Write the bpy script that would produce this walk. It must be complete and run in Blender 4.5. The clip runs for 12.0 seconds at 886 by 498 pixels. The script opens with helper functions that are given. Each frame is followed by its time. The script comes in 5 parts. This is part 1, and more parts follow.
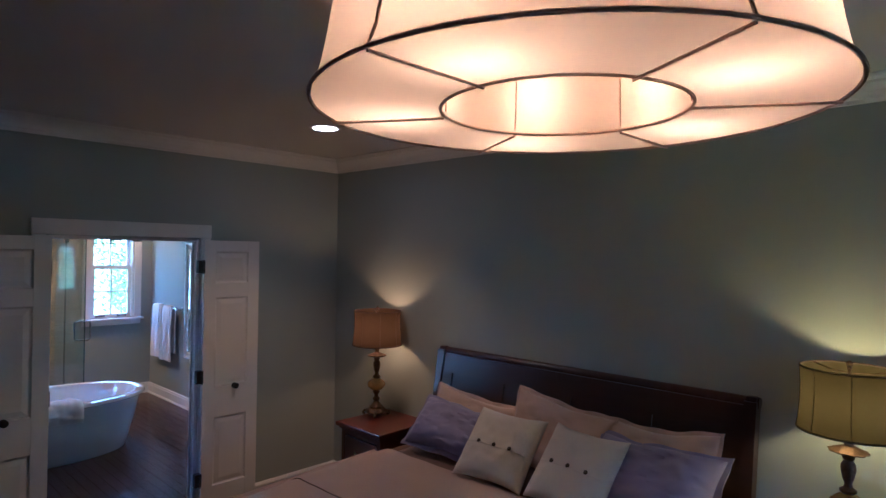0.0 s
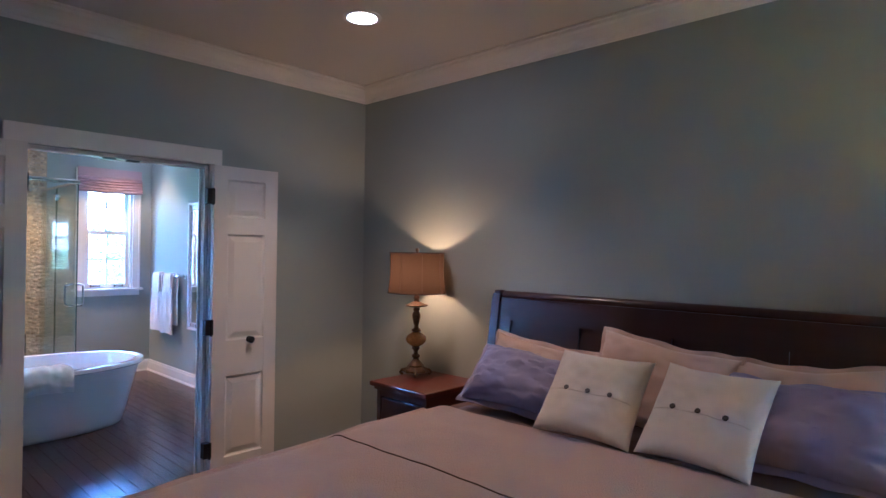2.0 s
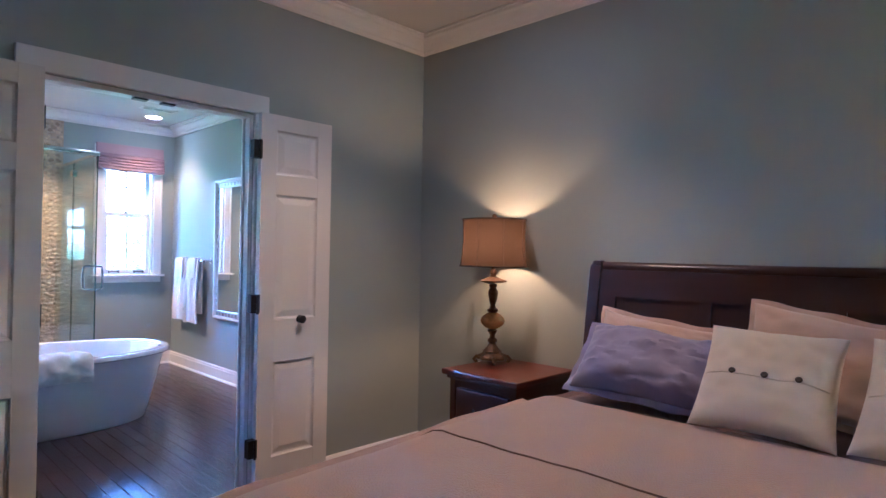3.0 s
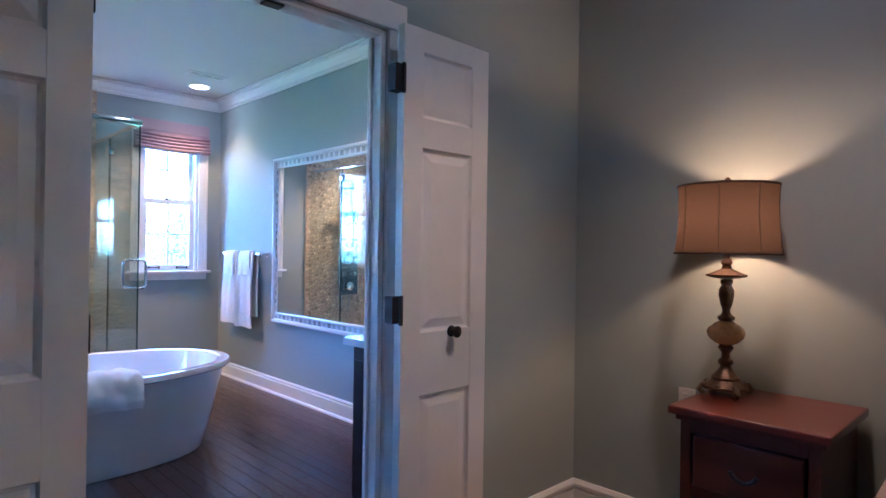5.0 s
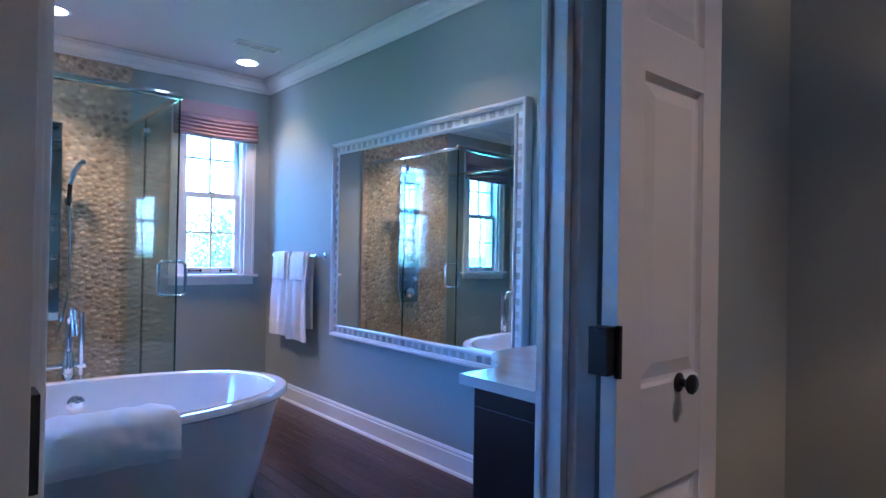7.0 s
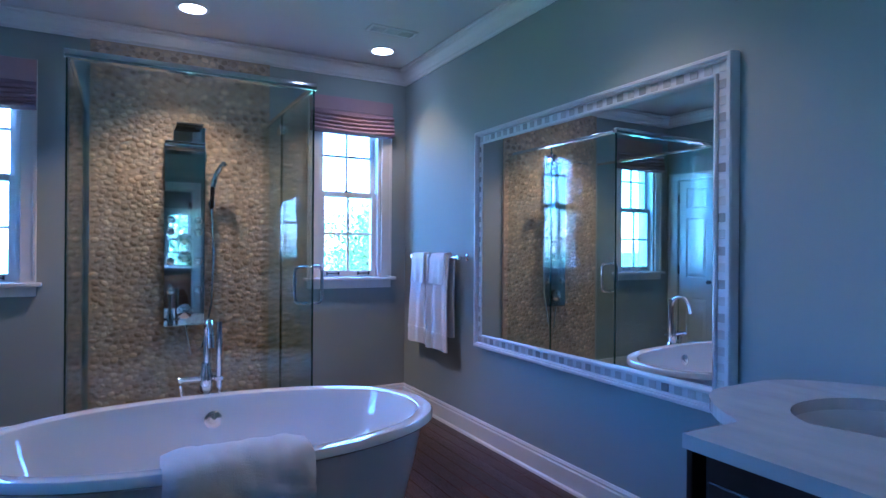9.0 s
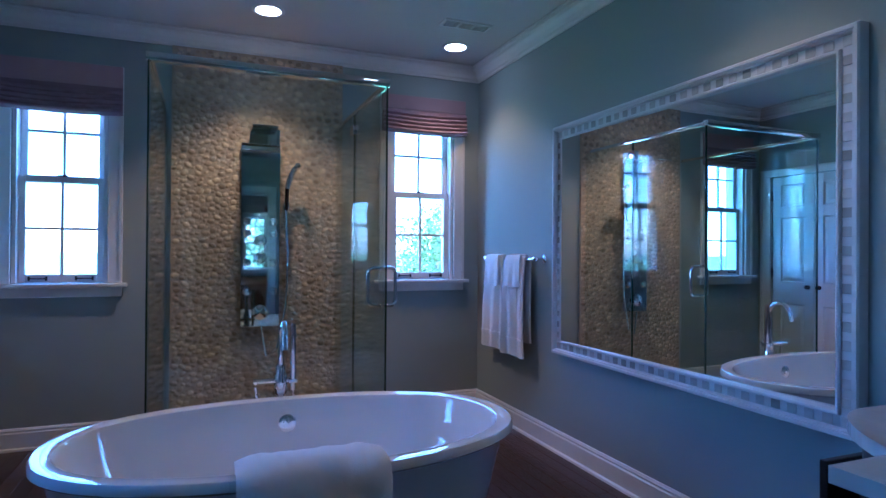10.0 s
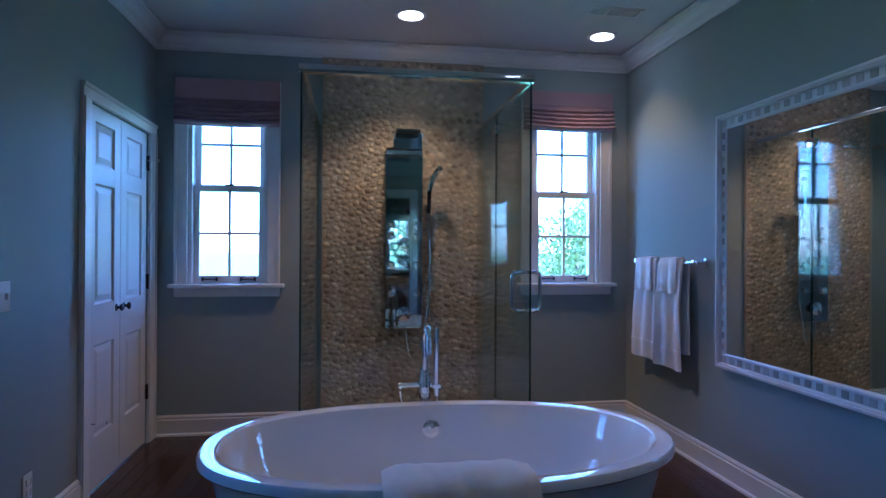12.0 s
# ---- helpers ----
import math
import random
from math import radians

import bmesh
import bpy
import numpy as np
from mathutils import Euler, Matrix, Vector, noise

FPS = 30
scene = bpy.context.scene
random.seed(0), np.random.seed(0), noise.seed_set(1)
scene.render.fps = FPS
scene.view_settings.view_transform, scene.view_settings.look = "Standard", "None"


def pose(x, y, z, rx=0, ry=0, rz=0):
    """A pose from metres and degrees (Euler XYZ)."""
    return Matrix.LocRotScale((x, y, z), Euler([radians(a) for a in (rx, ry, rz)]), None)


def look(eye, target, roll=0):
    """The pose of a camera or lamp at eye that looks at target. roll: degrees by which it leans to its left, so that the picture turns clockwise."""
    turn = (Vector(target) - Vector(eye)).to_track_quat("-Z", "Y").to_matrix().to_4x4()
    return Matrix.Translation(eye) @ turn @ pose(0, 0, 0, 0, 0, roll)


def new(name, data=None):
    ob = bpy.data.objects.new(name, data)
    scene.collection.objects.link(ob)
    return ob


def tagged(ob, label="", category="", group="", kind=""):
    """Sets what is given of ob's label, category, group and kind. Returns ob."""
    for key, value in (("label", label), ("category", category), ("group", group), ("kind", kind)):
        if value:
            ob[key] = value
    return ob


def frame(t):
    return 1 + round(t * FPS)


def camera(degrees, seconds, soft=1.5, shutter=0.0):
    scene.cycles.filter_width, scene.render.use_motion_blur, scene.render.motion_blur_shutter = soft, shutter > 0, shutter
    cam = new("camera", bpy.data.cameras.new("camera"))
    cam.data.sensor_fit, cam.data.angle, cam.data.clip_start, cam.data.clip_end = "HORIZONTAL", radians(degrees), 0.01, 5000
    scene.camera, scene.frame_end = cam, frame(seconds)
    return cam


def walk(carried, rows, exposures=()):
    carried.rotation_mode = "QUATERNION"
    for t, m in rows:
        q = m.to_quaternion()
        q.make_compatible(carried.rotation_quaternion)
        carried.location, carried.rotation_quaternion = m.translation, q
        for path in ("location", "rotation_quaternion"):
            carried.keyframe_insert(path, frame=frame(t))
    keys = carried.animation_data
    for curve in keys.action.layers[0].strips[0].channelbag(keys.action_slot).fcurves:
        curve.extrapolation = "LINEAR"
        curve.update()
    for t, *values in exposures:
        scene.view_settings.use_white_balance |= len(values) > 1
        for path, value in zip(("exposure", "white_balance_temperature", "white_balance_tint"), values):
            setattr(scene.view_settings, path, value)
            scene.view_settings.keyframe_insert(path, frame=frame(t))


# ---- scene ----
cam = camera(73.6, 12.0)
PATH = [
    (0, (0.04, 0.837, 1.983), (-1.337, 2.287, 1.995), 0.9),
    (0.5, (-0.028, 0.866, 1.898), (-1.396, 2.325, 1.914), 0.9),
    (1, (-0.175, 0.931, 1.79), (-1.537, 2.395, 1.803), 0.8),
    (1.5, (-0.378, 1.015, 1.685), (-1.742, 2.477, 1.696), 0.9),
    (2, (-0.638, 1.093, 1.556), (-2.014, 2.544, 1.566), 0.8),
    (2.5, (-0.957, 1.174, 1.428), (-2.345, 2.613, 1.441), 0.9),
    (3, (-1.284, 1.218, 1.365), (-2.683, 2.648, 1.379), 1.0),
    (5, (-2.465, 1.413, 1.296), (-3.904, 2.802, 1.302), 0.8),
    (5.5, (-2.715, 1.421, 1.294), (-4.16, 2.803, 1.305), 1.1),
    (6, (-2.938, 1.474, 1.279), (-4.392, 2.848, 1.292), 1.1),
    (6.5, (-3.145, 1.612, 1.283), (-4.632, 2.949, 1.291), 1.1),
    (6.7, (-3.218, 1.648, 1.275), (-4.716, 2.973, 1.287), 1.1),
    (8.3, (-3.698, 1.828, 1.297), (-5.357, 2.941, 1.302), 0.5),
    (8.5, (-3.729, 1.845, 1.303), (-5.42, 2.912, 1.305), 0.5),
    (9, (-3.812, 1.875, 1.3), (-5.575, 2.821, 1.3), 0.4),
    (9.5, (-3.891, 1.894, 1.293), (-5.715, 2.716, 1.298), 0.4),
    (10, (-3.96, 1.893, 1.286), (-5.818, 2.633, 1.296), 0.4),
    (10.5, (-4.004, 1.891, 1.303), (-5.889, 2.56, 1.304), 0.4),
    (11, (-4.041, 1.901, 1.311), (-5.966, 2.441, 1.311), 0.4),
    (11.5, (-4.067, 1.898, 1.303), (-6.026, 2.301, 1.309), 0.3),
    (12, (-4.081, 1.893, 1.305), (-6.059, 2.188, 1.311), 0.3),
]
BASE, TINT = 4.3, 20
EXPOSURES = [(t, BASE + e, k, TINT) for t, e, k in ((0, 0.62, 4060), (1.0, 0.7, 4030), (1.5, 1.12, 4010), (2.2, 1.68, 4000), (3.0, 1.93, 3980), (5.0, 1.65, 3900), (6.5, 1.2, 3780), (8.5, 0.62, 3720), (9.5, 0.3, 3750), (10.5, -0.12, 3800), (12, -0.25, 3920))]
walk(cam, [(t, look(eye, target, roll)) for t, eye, target, roll in PATH], EXPOSURES)

# ---- world and light ----
world = bpy.data.worlds.new("world")
scene.world = world
world.use_nodes = True
SUN_EL, SUN_AZ = radians(50), radians(24)
wn, wl = world.node_tree.nodes, world.node_tree.links
sky = wn.new("ShaderNodeTexSky")
sky.sky_type, sky.sun_disc, sky.sun_elevation, sky.sun_rotation = "NISHITA", False, SUN_EL, SUN_AZ
wl.new(sky.outputs["Color"], wn["Background"].inputs["Color"])
wn["Background"].inputs["Strength"].default_value = 0.15


def lamp(name, kind, energy, colour, m, **more):
    data = bpy.data.lights.new(name, kind)
    data.energy, data.color = energy, colour
    for key, value in more.items():
        if key == "radius":
            data.shadow_soft_size = value
        elif key == "cone":
            data.spot_size = radians(value)
        elif key == "blend":
            data.spot_blend = value
        elif key == "size":
            data.shape, data.size, data.size_y = "RECTANGLE", value[0], value[1]
        elif key == "angle":
            data.angle = radians(value)
    ob = new(name, data)
    ob.matrix_world = m
    return ob


WARM, GREENISH, PENDANT, CAN = (1.0, 0.455, 0.122), (1.0, 0.60, 0.125), (1.0, 0.49, 0.15), (1.0, 0.51, 0.175)
sun_way = Vector((math.sin(SUN_AZ) * math.cos(SUN_EL), math.cos(SUN_AZ) * math.cos(SUN_EL), math.sin(SUN_EL)))
lamp("sun", "SUN", 4.0, (1.0, 0.95, 0.86), look(sun_way * 30, (0, 0, 0)), angle=0.5)

# ---- materials ----


def mat(name, colour, rough=0.6, metal=0.0, vary=0.1, scale=8.0, grain=120.0, bump=0.05, coat=0.0, stretch=(1, 1, 1), sheen=0.0, island=False, each=0.0, two=None):
    """A surface with variation at two scales: broad tone by noise, fine grain by bump."""
    m = bpy.data.materials.new(name)
    m.use_nodes = True
    n, l = m.node_tree.nodes, m.node_tree.links
    b = n["Principled BSDF"]
    b.inputs["Roughness"].default_value, b.inputs["Metallic"].default_value = rough, metal
    b.inputs["Coat Weight"].default_value, b.inputs["Sheen Weight"].default_value = coat, sheen
    co, mp = n.new("ShaderNodeTexCoord"), n.new("ShaderNodeMapping")
    mp.inputs["Scale"].default_value = stretch
    l.new(co.outputs["Object"], mp.inputs["Vector"])
    big, fine = n.new("ShaderNodeTexNoise"), n.new("ShaderNodeTexNoise")
    big.inputs["Scale"].default_value, big.inputs["Detail"].default_value = scale, 6
    fine.inputs["Scale"].default_value, fine.inputs["Detail"].default_value = grain, 3
    l.new(mp.outputs["Vector"], big.inputs["Vector"]), l.new(mp.outputs["Vector"], fine.inputs["Vector"])
    ramp = n.new("ShaderNodeMix")
    ramp.data_type = "RGBA"
    dark = two or tuple(c * (1 - vary) for c in colour)
    light = colour if two else tuple(min(1, c * (1 + vary)) for c in colour)
    ramp.inputs[6].default_value, ramp.inputs[7].default_value = (*dark, 1), (*light, 1)
    l.new(big.outputs["Fac"], ramp.inputs[0])
    last = ramp.outputs[2]
    if each:
        src = n.new("ShaderNodeNewGeometry").outputs["Random Per Island"] if island else n.new("ShaderNodeObjectInfo").outputs["Random"]
        hsv, rng = n.new("ShaderNodeHueSaturation"), n.new("ShaderNodeMapRange")
        rng.inputs["To Min"].default_value, rng.inputs["To Max"].default_value = 1 - each, 1 + each
        l.new(src, rng.inputs["Value"]), l.new(rng.outputs["Result"], hsv.inputs["Value"]), l.new(last, hsv.inputs["Color"])
        last = hsv.outputs["Color"]
    l.new(last, b.inputs["Base Color"])
    if bump:
        bp = n.new("ShaderNodeBump")
        bp.inputs["Strength"].default_value, bp.inputs["Distance"].default_value = bump, 0.01
        l.new(fine.outputs["Fac"], bp.inputs["Height"]), l.new(bp.outputs["Normal"], b.inputs["Normal"])
    rr = n.new("ShaderNodeMapRange")
    rr.inputs["To Min"].default_value, rr.inputs["To Max"].default_value = rough * 0.85, min(1, rough * 1.15)
    l.new(big.outputs["Fac"], rr.inputs["Value"]), l.new(rr.outputs["Result"], b.inputs["Roughness"])
    return m


def glow(name, colour, strength):
    m = bpy.data.materials.new(name)
    m.use_nodes = True
    b = m.node_tree.nodes["Principled BSDF"]
    b.inputs["Base Color"].default_value = (0.8, 0.8, 0.8, 1)
    b.inputs["Emission Color"].default_value, b.inputs["Emission Strength"].default_value = (*colour, 1), strength
    return m


def glass(name, colour=(1, 1, 1), rough=0.0, gloss=0.04):
    """Thin clear pane: transparent with a Fresnel gloss."""
    m = bpy.data.materials.new(name)
    m.use_nodes = True
    n, l = m.node_tree.nodes, m.node_tree.links
    n.remove(n["Principled BSDF"])
    t, g, mix, f = n.new("ShaderNodeBsdfTransparent"), n.new("ShaderNodeBsdfGlossy"), n.new("ShaderNodeMixShader"), n.new("ShaderNodeLayerWeight")
    power, rng = n.new("ShaderNodeMath"), n.new("ShaderNodeMapRange")
    t.inputs["Color"].default_value, g.inputs["Roughness"].default_value = (*colour, 1), rough
    power.operation, power.inputs[1].default_value = "POWER", 5.0
    rng.inputs["To Min"].default_value, rng.inputs["To Max"].default_value = gloss, 0.9
    f.inputs["Blend"].default_value = 0.5
    l.new(f.outputs["Facing"], power.inputs[0]), l.new(power.outputs["Value"], rng.inputs["Value"])
    l.new(rng.outputs["Result"], mix.inputs["Fac"]), l.new(t.outputs["BSDF"], mix.inputs[1]), l.new(g.outputs["BSDF"], mix.inputs[2])
    l.new(mix.outputs["Shader"], n["Material Output"].inputs["Surface"])
    return m


def cloth_through(name, colour, through_colour, share, weave=900.0):
    """Lamp-shade fabric: part diffuse, part translucent, with a fine weave."""
    m = bpy.data.materials.new(name)
    m.use_nodes = True
    n, l = m.node_tree.nodes, m.node_tree.links
    n.remove(n["Principled BSDF"])
    d, t, mix = n.new("ShaderNodeBsdfDiffuse"), n.new("ShaderNodeBsdfTranslucent"), n.new("ShaderNodeMixShader")
    co, no, mx = n.new("ShaderNodeTexCoord"), n.new("ShaderNodeTexNoise"), n.new("ShaderNodeMix")
    no.inputs["Scale"].default_value, no.inputs["Detail"].default_value = 60, 8
    mx.data_type = "RGBA"
    mx.inputs[6].default_value = (*[c * 0.82 for c in through_colour], 1)
    mx.inputs[7].default_value = (*through_colour, 1)
    l.new(co.outputs["Object"], no.inputs["Vector"]), l.new(no.outputs["Fac"], mx.inputs[0]), l.new(mx.outputs[2], t.inputs["Color"])
    d.inputs["Color"].default_value = (*colour, 1)
    mix.inputs["Fac"].default_value = share
    l.new(d.outputs["BSDF"], mix.inputs[1]), l.new(t.outputs["BSDF"], mix.inputs[2])
    l.new(mix.outputs["Shader"], n["Material Output"].inputs["Surface"])
    return m


M_WALL = mat("wall_paint", (0.335, 0.37, 0.358), 0.7, vary=0.03, scale=1.5, grain=350, bump=0.04)
M_CEIL = mat("ceiling_paint", (0.62, 0.60, 0.59), 0.85, vary=0.02, scale=2, grain=300, bump=0.04)
M_TRIM = mat("trim_paint", (0.78, 0.76, 0.74), 0.38, vary=0.03, scale=3, grain=90, bump=0.02)
M_DOOR = mat("door_paint", (0.70, 0.67, 0.65), 0.42, vary=0.03, scale=3, grain=60, bump=0.03, stretch=(1, 1, 0.2))
M_FLOOR = mat("walnut_plank", (0.055, 0.026, 0.019), 0.19, vary=0.4, scale=5, grain=70, bump=0.06, stretch=(0.35, 4, 1), each=0.3)
M_BEDFLOOR = mat("bedroom_floor_wood", (0.075, 0.035, 0.022), 0.3, vary=0.4, scale=5, grain=70, bump=0.06, stretch=(0.35, 4, 1))
M_TUB = mat("white_acrylic", (0.80, 0.80, 0.80), 0.07, vary=0.01, scale=2, bump=0.0, coat=0.5)
M_CHROME = mat("chrome", (0.85, 0.86, 0.88), 0.07, metal=1.0, vary=0.02, bump=0.0)
M_STEEL = mat("polished_steel", (0.62, 0.64, 0.66), 0.012, metal=1.0, vary=0.02, bump=0.0)
M_BRONZE = mat("dark_bronze", (0.03, 0.028, 0.028), 0.4, metal=0.7, vary=0.2, bump=0.03)
M_MIRROR = mat("silvered_glass", (0.86, 0.9, 0.9), 0.0, metal=1.0, vary=0.0, bump=0.0)
M_PANE = glass("window_glass", (0.97, 0.99, 0.98))
M_SHOWER = glass("shower_glass", (0.90, 0.955, 0.94))
M_GLASSEDGE = mat("glass_edge", (0.02, 0.06, 0.055), 0.2, bump=0.0)
M_GROUT = mat("pebble_grout", (0.41, 0.33, 0.24), 0.85, vary=0.1, scale=30, grain=200, bump=0.2)
M_PEBBLE = mat("pebble", (0.43, 0.325, 0.205), 0.3, vary=0.3, scale=14, grain=160, bump=0.05, coat=0.2, each=0.42)
M_PEBBLES = mat("pebbles_joined", (0.43, 0.325, 0.205), 0.3, vary=0.3, scale=14, grain=160, bump=0.05, coat=0.2, each=0.42, island=True)
M_MARBLE = mat("carrara_marble", (0.74, 0.73, 0.72), 0.15, two=(0.50, 0.50, 0.51), scale=5, grain=30, bump=0.0, coat=0.3, stretch=(1, 3, 1))
M_ESPRESSO = mat("espresso_wood", (0.018, 0.012, 0.010), 0.35, vary=0.3, scale=4, grain=60, bump=0.04, stretch=(4, 4, 0.4))
M_MAHOG = mat("mahogany", (0.036, 0.011, 0.007), 0.3, vary=0.45, scale=5, grain=70, bump=0.04, stretch=(0.4, 4, 4), coat=0.25)
M_CHERRY = mat("cherry_top", (0.11, 0.019, 0.010), 0.32, vary=0.3, scale=5, grain=70, bump=0.03, stretch=(0.4, 5, 4), coat=0.3)
M_NSBODY = mat("cherry_body", (0.075, 0.018, 0.010), 0.32, vary=0.35, scale=5, grain=70, bump=0.03, stretch=(0.6, 4, 4))
M_QUILT = mat("blush_coverlet", (0.44, 0.32, 0.26), 0.9, vary=0.07, scale=7, grain=170, bump=0.55, sheen=0.3)
M_SEAM = mat("coverlet_seam", (0.10, 0.06, 0.05), 0.9, vary=0.1)
M_BROWNSHEET = mat("brown_sheet", (0.12, 0.065, 0.05), 0.8, vary=0.12, scale=6, grain=300, bump=0.15, sheen=0.2)
M_LILAC = mat("lilac_cotton", (0.27, 0.25, 0.42), 0.75, vary=0.08, scale=9, grain=400, bump=0.12, sheen=0.2)
M_PEACH = mat("peach_sham", (0.56, 0.40, 0.30), 0.85, vary=0.1, scale=9, grain=300, bump=0.2, sheen=0.2)
M_IVORY = mat("ivory_linen", (0.60, 0.55, 0.48), 0.9, vary=0.05, scale=9, grain=500, bump=0.25, sheen=0.2)
M_BUTTON = mat("dark_button", (0.045, 0.03, 0.024), 0.35, vary=0.2)
M_TOWEL = mat("white_terry", (0.9, 0.89, 0.88), 0.95, vary=0.04, scale=25, grain=260, bump=0.4, sheen=0.5)
# one mauve cloth in two tones: shaded for the folds, lit for the face
M_BLINDSHADED = mat("mauve_blind_shaded", (0.30, 0.20, 0.24), 0.9, vary=0.1, scale=12, grain=300, bump=0.2)
M_BLINDLIT = mat("mauve_blind_lit", (0.46, 0.31, 0.33), 0.9, vary=0.06, scale=12, grain=300, bump=0.2)
M_ANTIQUE = mat("antique_brass", (0.22, 0.14, 0.075), 0.38, metal=0.75, two=(0.05, 0.03, 0.02), scale=40, grain=120, bump=0.3)
M_AMBER = mat("amber_crackle_glass", (0.55, 0.33, 0.10), 0.15, vary=0.3, scale=60, grain=200, bump=0.3, coat=0.6)
M_SHADE = cloth_through("brown_silk_shade", (0.05, 0.031, 0.019), (0.052, 0.034, 0.023), 0.45)
M_SHADEGOLD = cloth_through("olive_gold_shade", (0.05, 0.042, 0.02), (0.045, 0.037, 0.017), 0.45)
M_RIB = mat("shade_trim", (0.05, 0.03, 0.022), 0.8, vary=0.1)
M_PENDANT = cloth_through("cream_linen_shade", (0.66, 0.58, 0.50), (0.112, 0.106, 0.108), 0.4)
M_PIPING = mat("shade_piping", (0.5, 0.36, 0.28), 0.8, vary=0.1)
M_PLASTIC = mat("white_plastic", (0.75, 0.74, 0.72), 0.35, vary=0.02, bump=0.0)
M_TILE_L = mat("frame_tile", (0.42, 0.42, 0.42), 0.3, vary=0.25, scale=20, grain=80, bump=0.05, each=0.35)
M_FRAMEWHITE = mat("frame_white", (0.66, 0.67, 0.69), 0.35, vary=0.05, scale=10, bump=0.02)
M_CANGLOW = glow("can_lamp_glow", (1.0, 0.80, 0.55), 0.8)
M_BULB = glow("bulb_glow", WARM, 0.7)
M_BULBPALE = glow("pale_bulb_glow", GREENISH, 0.9)
M_BRICKS = mat("far_bricks_joined", (0.22, 0.085, 0.05), 0.85, vary=0.2, scale=6, grain=40, bump=0.1, each=0.35, island=True)
M_MORTAR = mat("far_mortar", (0.34, 0.30, 0.26), 0.9, vary=0.1)
M_ROOF = mat("far_roof", (0.12, 0.11, 0.11), 0.9, vary=0.2)
M_GRASS = mat("lawn", (0.06, 0.11, 0.03), 0.95, vary=0.4, scale=0.6, grain=20, bump=0.3)
M_LEAF = mat("leaf", (0.19, 0.23, 0.08), 0.6, vary=0.3, scale=3, each=0.4, island=True)
M_BARK = mat("bark", (0.10, 0.075, 0.055), 0.9, vary=0.3, scale=10, grain=60, bump=0.4)
M_DARKHOLE = mat("vent_dark", (0.03, 0.03, 0.035), 0.8, vary=0.1)

# ---- builders ----


def thing(name, label, category, place=(0, 0, 0), group="", kind="", turn=0):
    ob = new(name)
    ob.empty_display_size = 0.1
    ob.matrix_world = pose(*place, 0, 0, turn)
    return tagged(ob, label, category, group, kind)


def mesh_of(name, bm, material, smooth=False):
    me = bpy.data.meshes.new(name)
    bmesh.ops.recalc_face_normals(bm, faces=bm.faces)
    bm.to_mesh(me)
    bm.free()
    me.materials.append(material)
    if smooth:
        me.shade_smooth()
        me.set_sharp_from_angle(angle=radians(38))
    return me


def part(name, bm, material, parent=None, label="", smooth=False):
    ob = new(name, mesh_of(name, bm, material, smooth))
    if parent:
        ob.parent = parent
    return tagged(ob, label)


def solid(name, bm, material, label, category="", kind="structure", smooth=False):
    return tagged(part(name, bm, material, None, "", smooth), label, category, kind=kind)


def box(x0, x1, y0, y1, z0, z1, bevel=0.0, bm=None, seg=2):
    bm = bm or bmesh.new()
    vs = [bm.verts.new((x, y, z)) for x in (x0, x1) for y in (y0, y1) for z in (z0, z1)]
    fs = [bm.faces.new([vs[i] for i in q]) for q in ((0, 1, 3, 2), (4, 6, 7, 5), (0, 4, 5, 1), (2, 3, 7, 6), (0, 2, 6, 4), (1, 5, 7, 3))]
    if bevel:
        es = list({e for f in fs for e in f.edges})
        bmesh.ops.bevel(bm, geom=es, offset=bevel, segments=seg, affect="EDGES", profile=0.6)
    return bm


def lathe(profile, n=28, bm=None, cx=0, cy=0, wave=None):
    """A turned solid from (radius, z) pairs, bottom to top."""
    bm = bm or bmesh.new()
    rings = []
    for r, z in profile:
        ring = []
        for i in range(n):
            a = 2 * math.pi * i / n
            rr = r * (wave(a, z) if wave else 1)
            ring.append(bm.verts.new((cx + rr * math.cos(a), cy + rr * math.sin(a), z)))
        rings.append(ring)
    for a, b in zip(rings, rings[1:]):
        for i in range(n):
            bm.faces.new((a[i], a[(i + 1) % n], b[(i + 1) % n], b[i]))
    if profile[0][0] > 1e-4:
        bm.faces.new(rings[0][::-1])
    if profile[-1][0] > 1e-4:
        bm.faces.new(rings[-1])
    return bm


def pipe(points, r, n=10, bm=None, closed=False):
    """A round tube along points."""
    bm = bm or bmesh.new()
    pts = [Vector(p) for p in points]
    rings = []
    up = None
    for i, p in enumerate(pts):
        if closed:
            d = (pts[(i + 1) % len(pts)] - pts[i - 1]).normalized()
        else:
            d = (pts[min(i + 1, len(pts) - 1)] - pts[max(i - 1, 0)]).normalized()
        if up is None:
            up = d.orthogonal().normalized()
        up = (up - d * up.dot(d)).normalized()
        side = d.cross(up)
        rings.append([bm.verts.new(p + r * (math.cos(2 * math.pi * k / n) * up + math.sin(2 * math.pi * k / n) * side)) for k in range(n)])
    pairs = list(zip(rings, rings[1:])) + ([(rings[-1], rings[0])] if closed else [])
    for a, b in pairs:
        for k in range(n):
            bm.faces.new((a[k], a[(k + 1) % n], b[(k + 1) % n], b[k]))
    if not closed:
        bm.faces.new(rings[0][::-1]), bm.faces.new(rings[-1])
    return bm


def arc(c, r, a0, a1, u, v, n=10):
    c, u, v = Vector(c), Vector(u), Vector(v)
    return [c + r * (math.cos(radians(a0 + (a1 - a0) * i / n)) * u + math.sin(radians(a0 + (a1 - a0) * i / n)) * v) for i in range(n + 1)]


